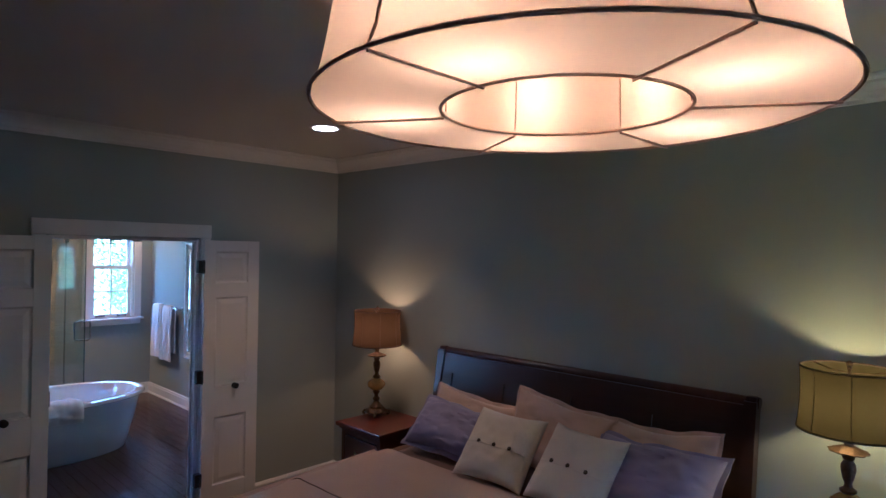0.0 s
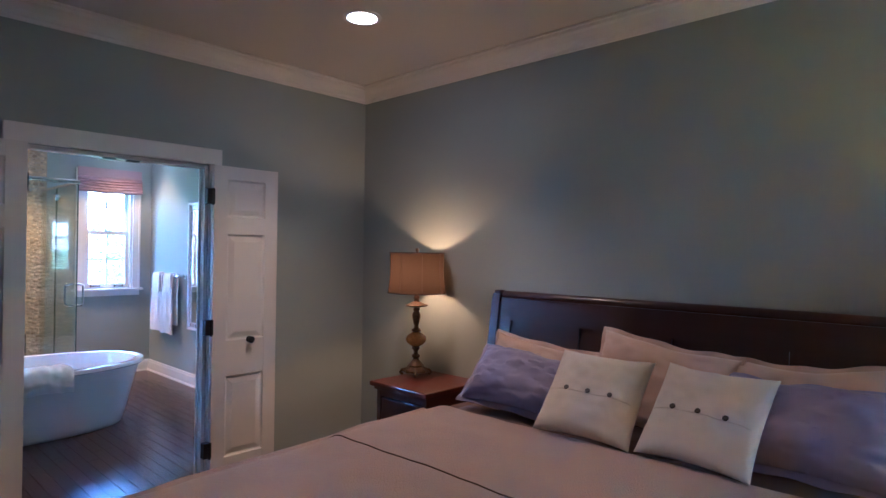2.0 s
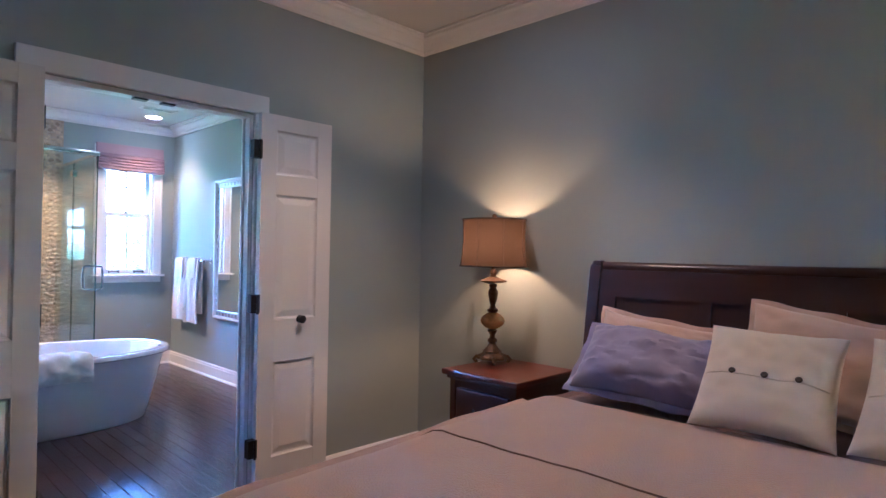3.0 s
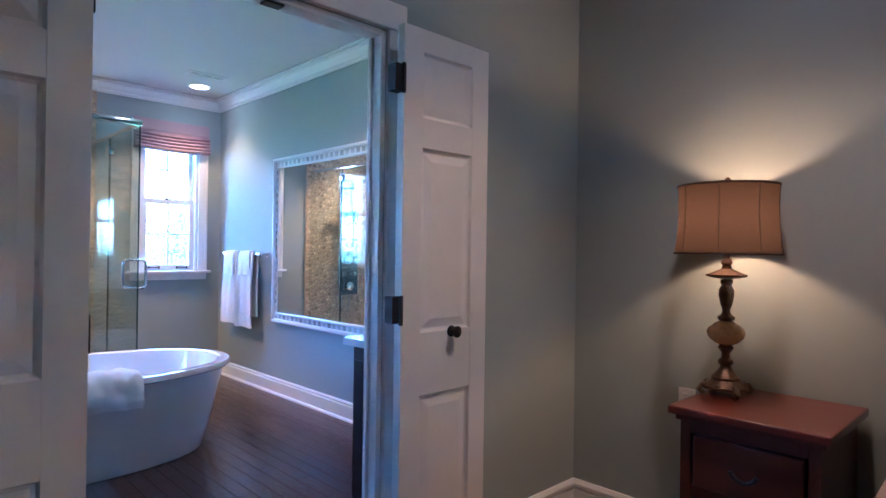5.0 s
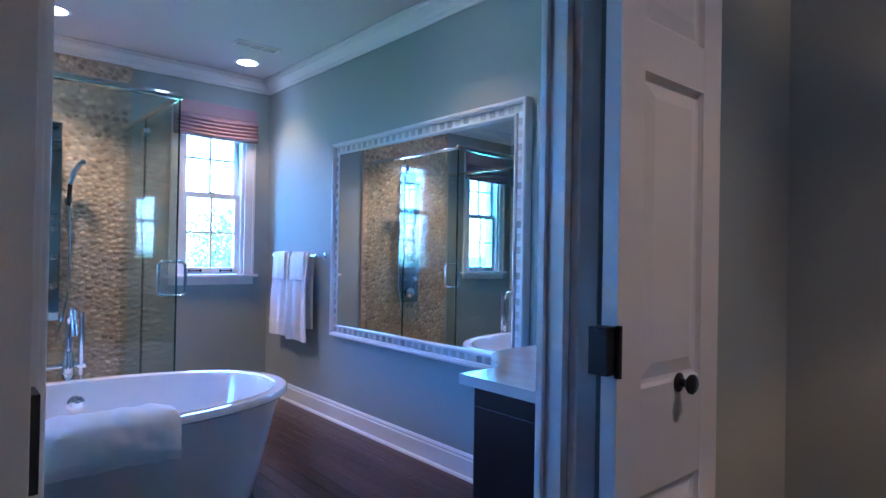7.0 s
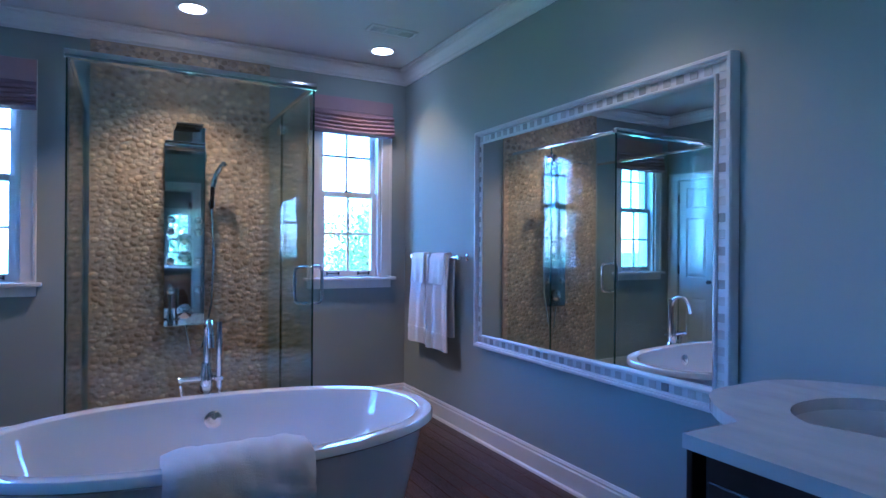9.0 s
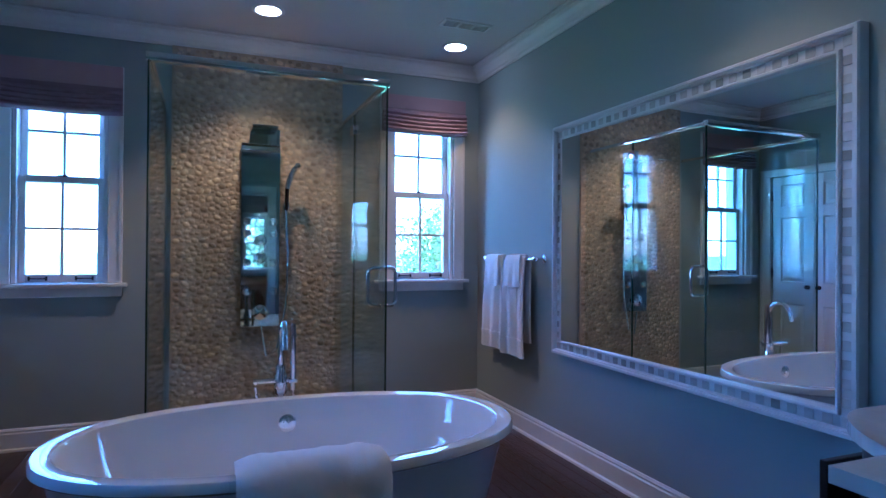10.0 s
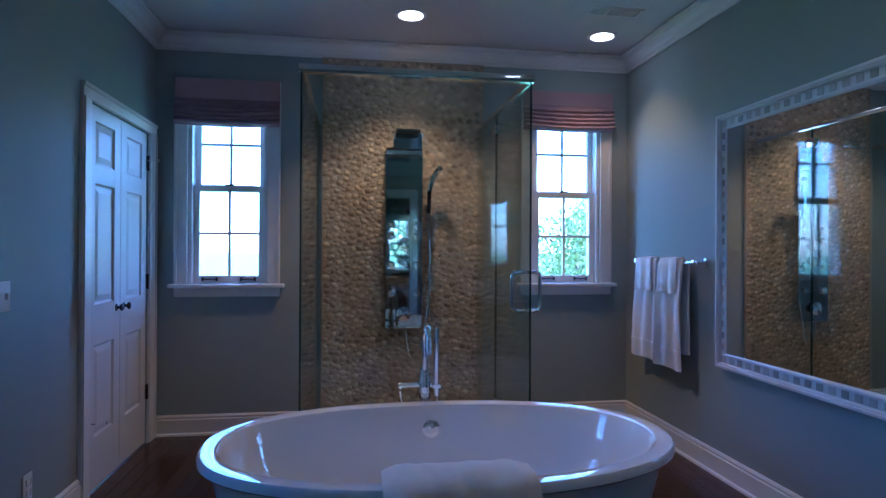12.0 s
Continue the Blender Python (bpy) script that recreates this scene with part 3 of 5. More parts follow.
def draped(bm_rows, thick):
    """A sheet given by rows of points, thickened evenly to both sides of its middle."""
    flat = bmesh.new()
    mid = [[flat.verts.new(p) for p in row] for row in bm_rows]
    for a, b in zip(mid, mid[1:]):
        for i in range(len(a) - 1):
            flat.faces.new((a[i], a[i + 1], b[i + 1], b[i]))
    flat.normal_update()
    bm = bmesh.new()
    up, low = [[[bm.verts.new(v.co + v.normal * thick * k) for v in row] for row in mid] for k in (0.5, -0.5)]
    flat.free()
    for rows, turned in ((up, False), (low, True)):
        for a, b in zip(rows, rows[1:]):
            for i in range(len(a) - 1):
                q = (a[i], a[i + 1], b[i + 1], b[i])
                bm.faces.new(q[::-1] if turned else q)
    rim = lambda g: g[0] + [r[-1] for r in g[1:]] + g[-1][-2::-1] + [r[0] for r in g[-2:0:-1]]
    o, i = rim(up), rim(low)
    for k in range(len(o)):
        n = (k + 1) % len(o)
        bm.faces.new((o[k], i[k], i[n], o[n]))
    return bm


# rolled towel over the near rim
rt = thing("bath_towel", "folded white terry towel laid over the tub rim", "towel", (-5.83, 2.205, 0.57))
rows = []
for i in range(31):
    s = i / 30
    y = -0.225 + 0.45 * s
    end = (2 * abs(s - 0.5)) ** 8
    row = []
    for k in range(26):
        u = k / 25
        if u < 0.24:
            w = u / 0.24
            p = (-0.112 + 0.012 * w, y, -0.075 + 0.085 * w)
        elif u < 0.68:
            a = math.pi * (1 - (u - 0.24) / 0.44)
            p = (-0.008 + 0.098 * math.cos(a), y, 0.012 + 0.062 * math.sin(a) ** 0.8)
        else:
            w = (u - 0.68) / 0.32
            p = (0.090 + 0.014 * math.sin(w * 2.6) - 0.012 * w, y, 0.008 - 0.105 * w)
        q = Vector(p)
        nz = noise.noise(Vector((s * 9, u * 7, 3.0))) * 0.010 + noise.noise(Vector((s * 26, u * 22, 5.0))) * 0.004
        row.append((q.x * (1 - 0.12 * end) + nz, q.y + 0.010 * noise.noise(Vector((s * 4, u * 5, 9.0))), q.z + nz - 0.014 * end))
    rows.append(row)
part("folded_cloth", draped(rows, 0.03), M_TOWEL, rt, "", True)

# tub filler
tf = thing("tub_filler", "tall chrome floor-standing tub filler with hand shower", "tap", (-6.885, 2.225, 0))
part("base_plate", lathe([(0.042, FL), (0.042, FL + 0.008), (0.03, FL + 0.016), (0.02, FL + 0.018)], 24), M_CHROME, tf, "", True)
part("riser", pipe([(0, 0, FL + 0.01), (0, 0, 0.72)], 0.017, 14), M_CHROME, tf, "", True)
part("mixer_body", lathe([(0.026, 0.60), (0.030, 0.61), (0.030, 0.69), (0.024, 0.70), (0.022, 0.74), (0.0, 0.745)], 20), M_CHROME, tf, "", True)
part("cross_bar", pipe([(0, -0.125, 0.665), (0, 0.07, 0.665)], 0.014, 12), M_CHROME, tf, "", True)
sp = [(0, 0, 0.70), (0, 0, 0.84)] + arc((0.075, 0.0, 0.88), 0.075, 180, 20, (1, 0, 0), (0, 0, 1), 12) + [(0.16, 0, 0.86), (0.165, 0, 0.835)]
part("spout", pipe(sp, 0.0145, 12), M_CHROME, tf, "curved chrome spout", True)
part("handle", pipe([(0.0, -0.115, 0.665), (0.055, -0.118, 0.67)], 0.008, 10), M_CHROME, tf, "", True)
part("wand", pipe([(0.02, 0.055, 0.62), (0.02, 0.055, 0.86), (0.024, 0.055, 0.94)], 0.013, 12), M_CHROME, tf, "chrome hand shower wand", True)
part("wand_cradle", box(-0.005, 0.035, 0.035, 0.075, 0.655, 0.675, 0.004), M_CHROME, tf)
hose = [(0.02, 0.055, 0.62), (0.03, 0.075, 0.45), (0.04, 0.10, 0.25), (0.03, 0.06, 0.12), (0.01, -0.03, 0.2), (0.01, -0.09, 0.45), (0.0, -0.115, 0.64)]
part("hose", pipe(hose, 0.007, 8), M_CHROME, tf, "", True)

# shower enclosure
GX, GY0, GY1, GZ0, GZ1 = -6.945, 1.64, 2.762, 0.14, 2.148
PW0, PW1 = 1.668, 2.803
show = thing("shower_enclosure", "frameless glass shower enclosure with a chrome header rail", "shower", (-7.7, 2.24, 0))
g = 0.005


def pane_at(name, bm, label):
    p = wpart(name, bm, M_SHOWER, show, label)
    p.visible_shadow = False
    return p


front = pane_at("front_pane", box(GX - g, GX + g, GY0, GY1, GZ0, GZ1), "clear front glass pane")
left = pane_at("side_pane", box(-8.25, GX - g - 0.002, GY0, GY0 + 2 * g, GZ0, GZ1), "clear side glass pane")
fixed = pane_at("fixed_pane", box(-8.25, -7.66, GY1 - 2 * g, GY1, GZ0, GZ1), "clear fixed side pane")
gdoor = pane_at("glass_door", box(-7.65, GX - g - 0.004, GY1 - 2 * g, GY1, GZ0 + 0.01, GZ1), "clear hinged glass door")
for y in (GY0, GY1):
    wpart("pane_edge", box(GX - g, GX + g, y - 0.0035 if y == GY1 else y - 0.004, y + 0.004 if y == GY1 else y + 0.003, GZ0, GZ1), M_GLASSEDGE, front)
wpart("pane_edge", box(-7.659, -7.6515, GY1 - 2 * g - 0.001, GY1 + 0.001, GZ0, GZ1), M_GLASSEDGE, fixed)
wpart("header_rail", box(GX - 0.022, GX + 0.022, GY0 - 0.012, GY1 + 0.012, GZ1 - 0.005, GZ1 + 0.035, 0.006), M_CHROME, show, "polished chrome header rail", True)
for y in (GY0 + g, GY1 - g):
    wpart("side_rail", box(-8.25, GX - 0.023, y - 0.012, y + 0.012, GZ1 - 0.004, GZ1 + 0.022, 0.004), M_CHROME, show, "polished chrome side rail", True)
for z in (0.35, 2.02):
    wpart("glass_hinge", box(-7.695, -7.615, GY1 - 0.026, GY1 + 0.016, z, z + 0.06, 0.004), M_CHROME, gdoor, "chrome glass hinge", True)
for s in (-1, 1):
    y = GY1 - g
    pts = [(GX - 0.06, y + s * 0.006, 1.20)] + arc((GX - 0.06, y + s * 0.045, 1.17), 0.03, 90, 0, (0, s, 0), (0, 0, 1), 6) + arc((GX - 0.06, y + s * 0.045, 1.03), 0.03, 0, -90, (0, s, 0), (0, 0, 1), 6) + [(GX - 0.06, y + s * 0.006, 1.00)]
    wpart("pull_handle", pipe(pts, 0.0095, 10), M_CHROME, gdoor, "chrome loop pull handle", True)
solid("shower_curb", box(-8.27, GX + 0.05, GY0 - 0.06, GY1 + 0.06, FL, 0.138, 0.006), M_GROUT, "tan stone shower curb and base", "shower base", kind="structure")

# shower column
PX = -8.205
col = thing("shower_column", "mirror-polished steel shower column with body jets", "shower column", (PX, 2.26, 0.70))
wpart("back_box", box(-8.236, PX - 0.004, 2.145, 2.375, 0.715, 1.93, 0.004), M_BRONZE, col)
wpart("face_plate", box(PX - 0.0035, PX, 2.133, 2.388, 0.70, 1.94, 0.0015), M_STEEL, col, "mirror-polished steel face")
wpart("top_shelf", box(-8.236, -8.17, 2.133, 2.388, 1.943, 1.952, 0.003), M_STEEL, col, "steel waterfall shelf")
up = box(-0.004, 0.004, 2.185, 2.385, -0.055, 0.055, 0.002)
bmesh.ops.transform(up, matrix=pose(PX - 0.006, 0, 2.008, 0, 9, 0), verts=up.verts)
wpart("upper_plate", up, M_STEEL, col, "tilted steel upper plate")
wpart("head_arm", pipe([(-8.235, 2.26, 2.03), (-8.0, 2.26, 2.03)], 0.011, 10), M_CHROME, col, "chrome shower arm", True)
wpart("rain_head", box(-8.10, -7.86, 2.18, 2.34, 2.008, 2.02, 0.004), M_STEEL, col, "flat square rain shower head")
wpart("glass_shelf", box(-8.2045, -8.12, 2.14, 2.38, 1.875, 1.883, 0.003), M_STEEL, col)


def disc(x, y, z, r, h, dome=0.4):
    b = lathe([(r, 0), (r, h * 0.6), (r * 0.8, h), (r * dome, h * 1.15), (0, h * 1.2)], 18)
    bmesh.ops.transform(b, matrix=pose(x, y, z, 0, 90, 0), verts=b.verts)
    return b


for z in (1.02, 1.22, 1.42, 1.62 - 0.12):
    for y in (2.175, 2.345):
        wpart("body_jet", disc(PX + 0.0005, y, z - 0.08, 0.026, 0.016), M_CHROME, col, "chrome body jet", True)
for z in (1.17, 1.29):
    wpart("control_knob", disc(PX + 0.0005, 2.26, z, 0.042, 0.04), M_CHROME, col, "chrome control knob", True)
sh = lathe([(0.05, 0), (0.05, 0.02), (0.03, 0.035), (0, 0.04)], 20)
bmesh.ops.transform(sh, matrix=pose(PX + 0.01, 2.26, 0.80, 0, 90, 0), verts=sh.verts)
wpart("tub_spout", sh, M_CHROME, col, "chrome lower outlet", True)
hs = thing("hand_shower", "chrome hand shower with dark grip on its holder", "hand shower", (-8.17, 2.43, 1.5))
wpart("holder", box(-8.235, -8.14, 2.405, 2.445, 1.515, 1.555, 0.006), M_CHROME, hs, "", True)
wpart("grip", pipe([(-8.15, 2.425, 1.50), (-8.14, 2.43, 1.65)], 0.014, 12), M_BRONZE, hs, "dark grip", True)
wpart("head", pipe([(-8.14, 2.43, 1.65), (-8.125, 2.45, 1.73), (-8.09, 2.48, 1.79), (-8.05, 2.49, 1.80)], 0.019, 12), M_CHROME, hs, "", True)
wpart("hose", pipe([(-8.15, 2.425, 1.50), (-8.16, 2.44, 1.2), (-8.165, 2.43, 0.85), (-8.17, 2.37, 0.55), (-8.175, 2.30, 0.50), (-8.18, 2.27, 0.70)], 0.007, 8), M_CHROME, hs, "chrome spiral hose", True)

for ob in (col, hs):
    ob.matrix_world = Matrix.Translation((0, -0.028, 0.065)) @ ob.matrix_world

# wall mirror with a tiled frame
MX0, MX1, MZ0, MZ1 = -7.092, -5.249, 0.675, 2.052
mir = thing("wall_mirror", "large wall mirror in a white frame inlaid with grey tiles", "mirror", ((MX0 + MX1) / 2, TY1, MZ0))
FW = 0.088


def frame_run(prof, name, material, label=""):
    """A mitred frame run whose profile is (inset from the outer edge, out from the wall)."""
    bm = bmesh.new()
    rings = []
    for o, d in prof:
        rings.append([bm.verts.new(v) for v in ((MX0 + o, TY1 - d, MZ0 + o), (MX1 - o, TY1 - d, MZ0 + o), (MX1 - o, TY1 - d, MZ1 - o), (MX0 + o, TY1 - d, MZ1 - o))])
    n = len(rings)
    for a in range(n):
        for i in range(4):
            p, q = rings[a], rings[(a + 1) % n]
            bm.faces.new((p[i], p[(i + 1) % 4], q[(i + 1) % 4], q[i]))
    return wpart(name, bm, material, mir, label)


frame_run([(0, 0), (0, 0.045), (0.005, 0.052), (0.016, 0.052), (0.019, 0.046), (0.024, 0.046), (0.028, 0.036), (0.028, 0)], "outer_frame", M_FRAMEWHITE, "white stepped outer frame")
frame_run([(0.0285, 0), (0.0285, 0.026), (0.070, 0.026), (0.070, 0)], "tile_bed", M_FRAMEWHITE)
frame_run([(0.0705, 0), (0.0705, 0.036), (0.074, 0.042), (0.082, 0.040), (FW, 0.028), (FW, 0)], "inner_frame", M_FRAMEWHITE, "white inner bead")
mg = box(MX0 + FW - 0.004, MX1 - FW + 0.004, -0.003, 0.003, MZ0 + FW - 0.004, MZ1 - FW + 0.004)
bmesh.ops.transform(mg, matrix=Matrix.Translation(((MX0 + MX1) / 2, TY1 - 0.019, 0)) @ pose(0, 0, 0, 0, 0, 1.0) @ Matrix.Translation((-(MX0 + MX1) / 2, 0, 0)), verts=mg.verts)
wpart("mirror_glass", mg, M_MIRROR, mir, "silvered mirror glass")
tile_h = mesh_of("tile", box(-0.019, 0.019, -0.004, 0.0, -0.017, 0.017, 0.0015, seg=1), M_TILE_L)


def inlay(x, z):
    ob = new("tile", tile_h)
    ob.parent = mir
    ob.matrix_local = mir.matrix_world.inverted() @ pose(x, TY1 - 0.0262, z)


nx, nz = 27, 21
for i in range(nx):
    x = MX0 + 0.0493 + (MX1 - MX0 - 0.0986) * i / (nx - 1)
    inlay(x, MZ0 + 0.0493), inlay(x, MZ1 - 0.0493)
for j in range(1, nz - 1):
    z = MZ0 + 0.0493 + (MZ1 - MZ0 - 0.0986) * j / (nz - 1)
    inlay(MX0 + 0.0493, z), inlay(MX1 - 0.0493, z)

# towel bar and hanging towels
bar = thing("towel_bar", "chrome towel bar on the wall", "towel bar", (-7.6, TY1, 1.245))
wpart("rod", pipe([(-7.98, TY1 - 0.071, 1.243), (-7.235, TY1 - 0.071, 1.243)], 0.009, 12), M_CHROME, bar, "", True)
for x in (-7.965, -7.25):
    b = lathe([(0.026, 0), (0.026, 0.008), (0.012, 0.016), (0.011, 0.05), (0.019, 0.058), (0.022, 0.072), (0.016, 0.086), (0, 0.09)], 18)
    bmesh.ops.transform(b, matrix=pose(x, TY1, 1.243, 90, 0, 0), verts=b.verts)
    wpart("post", b, M_CHROME, bar, "", True)


def hanging_towel(x, w, zlow, seed):
    t = thing("hand_towel", "white terry towel hung doubled on the towel bar", "towel", (x, TY1 - 0.071, 1.243), "hanging towels")
    def flap(w, zlo, off, sd, thick, nu=18, nv=30):
        rows = []
        for j in range(nv):
            v = j / (nv - 1)
            row = []
            for i in range(nu):
                u = i / (nu - 1) - 0.5
                if v < 0.35:
                    z, out = zlo * 0.85 * (1 - v / 0.35), -0.026 - off
                elif v < 0.45:
                    a = math.pi * (v - 0.35) / 0.10
                    z, out = (0.016 + off) * math.sin(a), -(0.016 + off) * math.cos(a)
                else:
                    z, out = zlo * (v - 0.45) / 0.55, 0.017 + off
                f = min(1, abs(z) / 0.25)
                fold = 0.011 * f * math.sin(u * 13 + sd) + 0.006 * noise.noise(Vector((u * 6, z * 5, sd)))
                flare = 1 + 0.16 * f * (abs(z) / abs(zlo))
                row.append((u * w * flare + 0.012 * f * math.sin(sd * 3 + z * 4), -out - fold * (1 if out > 0 else 0.3) + (-0.01 * f if out > 0 else 0), z + 0.006 * math.sin(u * 9 + sd) * f))
            rows.append(row)
        return draped(rows, thick)
    part("bath_cloth", flap(w, zlow, 0.0, seed, 0.012), M_TOWEL, t, "", True)
    part("wash_cloth", flap(w * 0.72, -0.19, 0.016, seed + 2, 0.012, 12, 22), M_TOWEL, t, "small folded cloth over the towel", True)
    part("woven_band", draped([[(u * w * 1.12, -0.041 - 0.010 * math.sin(u * 13 + seed) - 0.006 * noise.noise(Vector((u * 6, z * 5, seed))), z) for u in [i / 17 - 0.5 for i in range(18)]] for z in (zlow + 0.10, zlow + 0.12)], 0.004), M_TOWEL, t, "", True)


hanging_towel(-7.80, 0.27, -0.64, 0.5)
hanging_towel(-7.49, 0.27, -0.65, 2.1)

# vanity
VX, VY0, VY1 = TX1 - 0.002, 2.99, TY1 - 0.002
van = thing("vanity_cabinet", "dark espresso wood vanity cabinet", "vanity", (-4.45, 3.45, 0))


def bow(inset, n=40):
    pts = []
    for i in range(n + 1):
        y = VY0 - 0.03 + inset + (VY1 - VY0 + 0.03 - inset) * i / n
        s = min(1, max(0, (y - 3.16) / 0.28)) if y < 3.5 else min(1, max(0, (3.88 - y) / 0.26))
        s = math.sin(s * math.pi / 2) ** 0.75 if s > 0 else 0
        pts.append((-4.712 + inset - 0.25 * s, y))
    return pts


def slab(pts, z0, z1, hole=None):
    bm = bmesh.new()
    outline = [(VX, pts[0][1])] + pts + [(VX, pts[-1][1])]
    lo, hi = [bm.verts.new((x, y, z0)) for x, y in outline], [bm.verts.new((x, y, z1)) for x, y in outline]
    n = len(outline)
    for i in range(n):
        bm.faces.new((lo[i], lo[(i + 1) % n], hi[(i + 1) % n], hi[i]))
    if hole is None:
        bm.faces.new(lo[::-1]), bm.faces.new(hi)
        return bm
    cx, cy, rx, ry = hole
    for ring, z in ((lo, z0), (hi, z1)):
        inner_ring = []
        for x, y in outline:
            a = math.atan2((y - cy) / ry, (x - cx) / rx)
            inner_ring.append(bm.verts.new((cx + rx * math.cos(a), cy + ry * math.sin(a), z)))
        for i in range(n):
            bm.faces.new((ring[i], ring[(i + 1) % n], inner_ring[(i + 1) % n], inner_ring[i]))
        if z == z0:
            low = inner_ring
        else:
            for i in range(n):
                bm.faces.new((low[i], low[(i + 1) % n], inner_ring[(i + 1) % n], inner_ring[i]))
    return bm


SINK = (-4.57, 3.50, 0.185, 0.225)
wpart("carcass", slab(bow(0.035), 0.10, 0.864, (SINK[0], SINK[1], 0.205, 0.245)), M_ESPRESSO, van)
wpart("plinth", slab(bow(0.10), FL, 0.10), M_ESPRESSO, van)
wpart("side_panel", box(-4.667, TX1 - 0.03, VY0 - 0.003, VY0 + 0.004, 0.16, 0.80, 0.002), M_ESPRESSO, van)
for y0, y1 in ((3.25, 3.50), (3.505, 3.79)):
    wpart("cabinet_door", box(-4.939, -4.919, y0, y1, 0.14, 0.80, 0.004), M_ESPRESSO, van)
for z in (0.15, 0.33, 0.51, 0.69):
    wpart("drawer_front", box(-4.689, -4.675, VY0 + 0.02, 3.14, z, z + 0.16, 0.004), M_ESPRESSO, van)
vt = solid("countertop", slab(bow(0.0), 0.866, 0.898, SINK), M_MARBLE, "polished white marble vanity top with grey veins", "countertop", kind="")
solid("backsplash", box(TX1 - 0.024, TX1 - 0.002, VY0 - 0.02, VY1, 0.8985, 0.995, 0.003), M_MARBLE, "low white marble backsplash behind the sink", "backsplash", kind="")
sk = loft([[(r * math.cos(2 * math.pi * i / 40), r * math.sin(2 * math.pi * i / 40), z) for i in range(40)] for r, z in ((1.06, 0.862), (1.06, 0.866), (1.0, 0.866), (0.97, 0.83), (0.85, 0.77), (0.55, 0.735), (0.02, 0.73))], False)
bmesh.ops.transform(sk, matrix=Matrix.Translation((SINK[0], SINK[1], 0)) @ Matrix.Diagonal((SINK[2], SINK[3], 1, 1)), verts=sk.verts)
sink = thing("sink_basin", "white oval undermount sink basin", "sink", (SINK[0], SINK[1], 0.72))
wpart("bowl", sk, M_TUB, sink, "", True)
wpart("overflow", disc(SINK[0] - 0.165, SINK[1] - 0.06, 0.825, 0.012, 0.006), M_BRONZE, sink, "dark overflow hole")
wpart("drain", lathe([(0.024, 0.7295), (0.024, 0.735), (0.012, 0.737), (0, 0.737)], 18, cx=SINK[0], cy=SINK[1]), M_CHROME, sink, "", True)

# mirror over the vanity
vm = thing("vanity_mirror", "framed mirror on the wall over the vanity", "mirror", (TX1, 3.5, 1.1))
VMY0, VMY1, VMZ0, VMZ1 = 3.16, 3.84, 1.12, 2.0
wpart("mirror_glass", box(TX1 - 0.012, TX1 - 0.006, VMY0, VMY1, VMZ0, VMZ1), M_MIRROR, vm, "silvered mirror glass")
for y0, y1 in ((VMY0 - 0.05, VMY0 + 0.002), (VMY1 - 0.002, VMY1 + 0.05)):
    wpart("frame_side", box(TX1 - 0.026, TX1, y0, y1, VMZ0 - 0.05, VMZ1 + 0.05, 0.004), M_ESPRESSO, vm)
for z0, z1 in ((VMZ0 - 0.05, VMZ0 + 0.002), (VMZ1 - 0.002, VMZ1 + 0.05)):
    wpart("frame_rail", box(TX1 - 0.0255, TX1, VMY0 + 0.002, VMY1 - 0.002, z0, z1, 0.004), M_ESPRESSO, vm)

# switches and outlets
sw = thing("light_switch", "white two-gang light switch plate", "switch", (-6.54, TY0, 1.115))
wpart("plate", box(-6.587, -6.472, TY0, TY0 + 0.006, 1.064, 1.18, 0.003), M_PLASTIC, sw)
for x in (-6.552, -6.507):
    wpart("toggle", box(x - 0.005, x + 0.005, TY0 + 0.006, TY0 + 0.018, 1.11, 1.135, 0.002), M_PLASTIC, sw)


def outlet(x, y, z, s, label):
    o = thing("wall_outlet", label, "outlet", (x, y, z))
    y0, y1 = sorted((y, y + s * 0.006))
    wpart("plate", box(x - 0.035, x + 0.035, y0, y1, z - 0.057, z + 0.057, 0.003), M_PLASTIC, o)
    for dz in (-0.022, 0.022):
        y0, y1 = sorted((y + s * 0.006, y + s * 0.009))
        wpart("socket", box(x - 0.016, x + 0.016, y0, y1, z + dz - 0.014, z + dz + 0.014, 0.004), M_PLASTIC, o)


outlet(-6.72, TY0, 0.33, 1, "white duplex outlet low on the bathroom wall")
outlet(-3.53, BY1, 0.68, -1, "white outlet plate beside the nightstand")

# recessed ceiling lamps and vent


def can_lamp(x, y, energy, group, cone=105):
    c = thing("recessed_light", "lit recessed ceiling light with a white trim ring", "ceiling light", (x, y, CEIL), group)
    bm = lathe([(0.098, -0.0005), (0.098, -0.004), (0.090, -0.008), (0.076, -0.006), (0.076, -0.0005)], 32)
    part("trim_ring", bm, M_PLASTIC, c, "", True)
    part("lens", lathe([(0.074, -0.0045), (0.074, -0.006), (0.05, -0.009), (0.0, -0.010)][::-1], 28), M_CANGLOW, c, "glowing lamp lens", True)
    lamp("recessed_light_bulb", "SPOT", energy, CAN, look((x, y, CEIL - 0.03), (x, y, 0)), radius=0.05, cone=cone, blend=0.6)


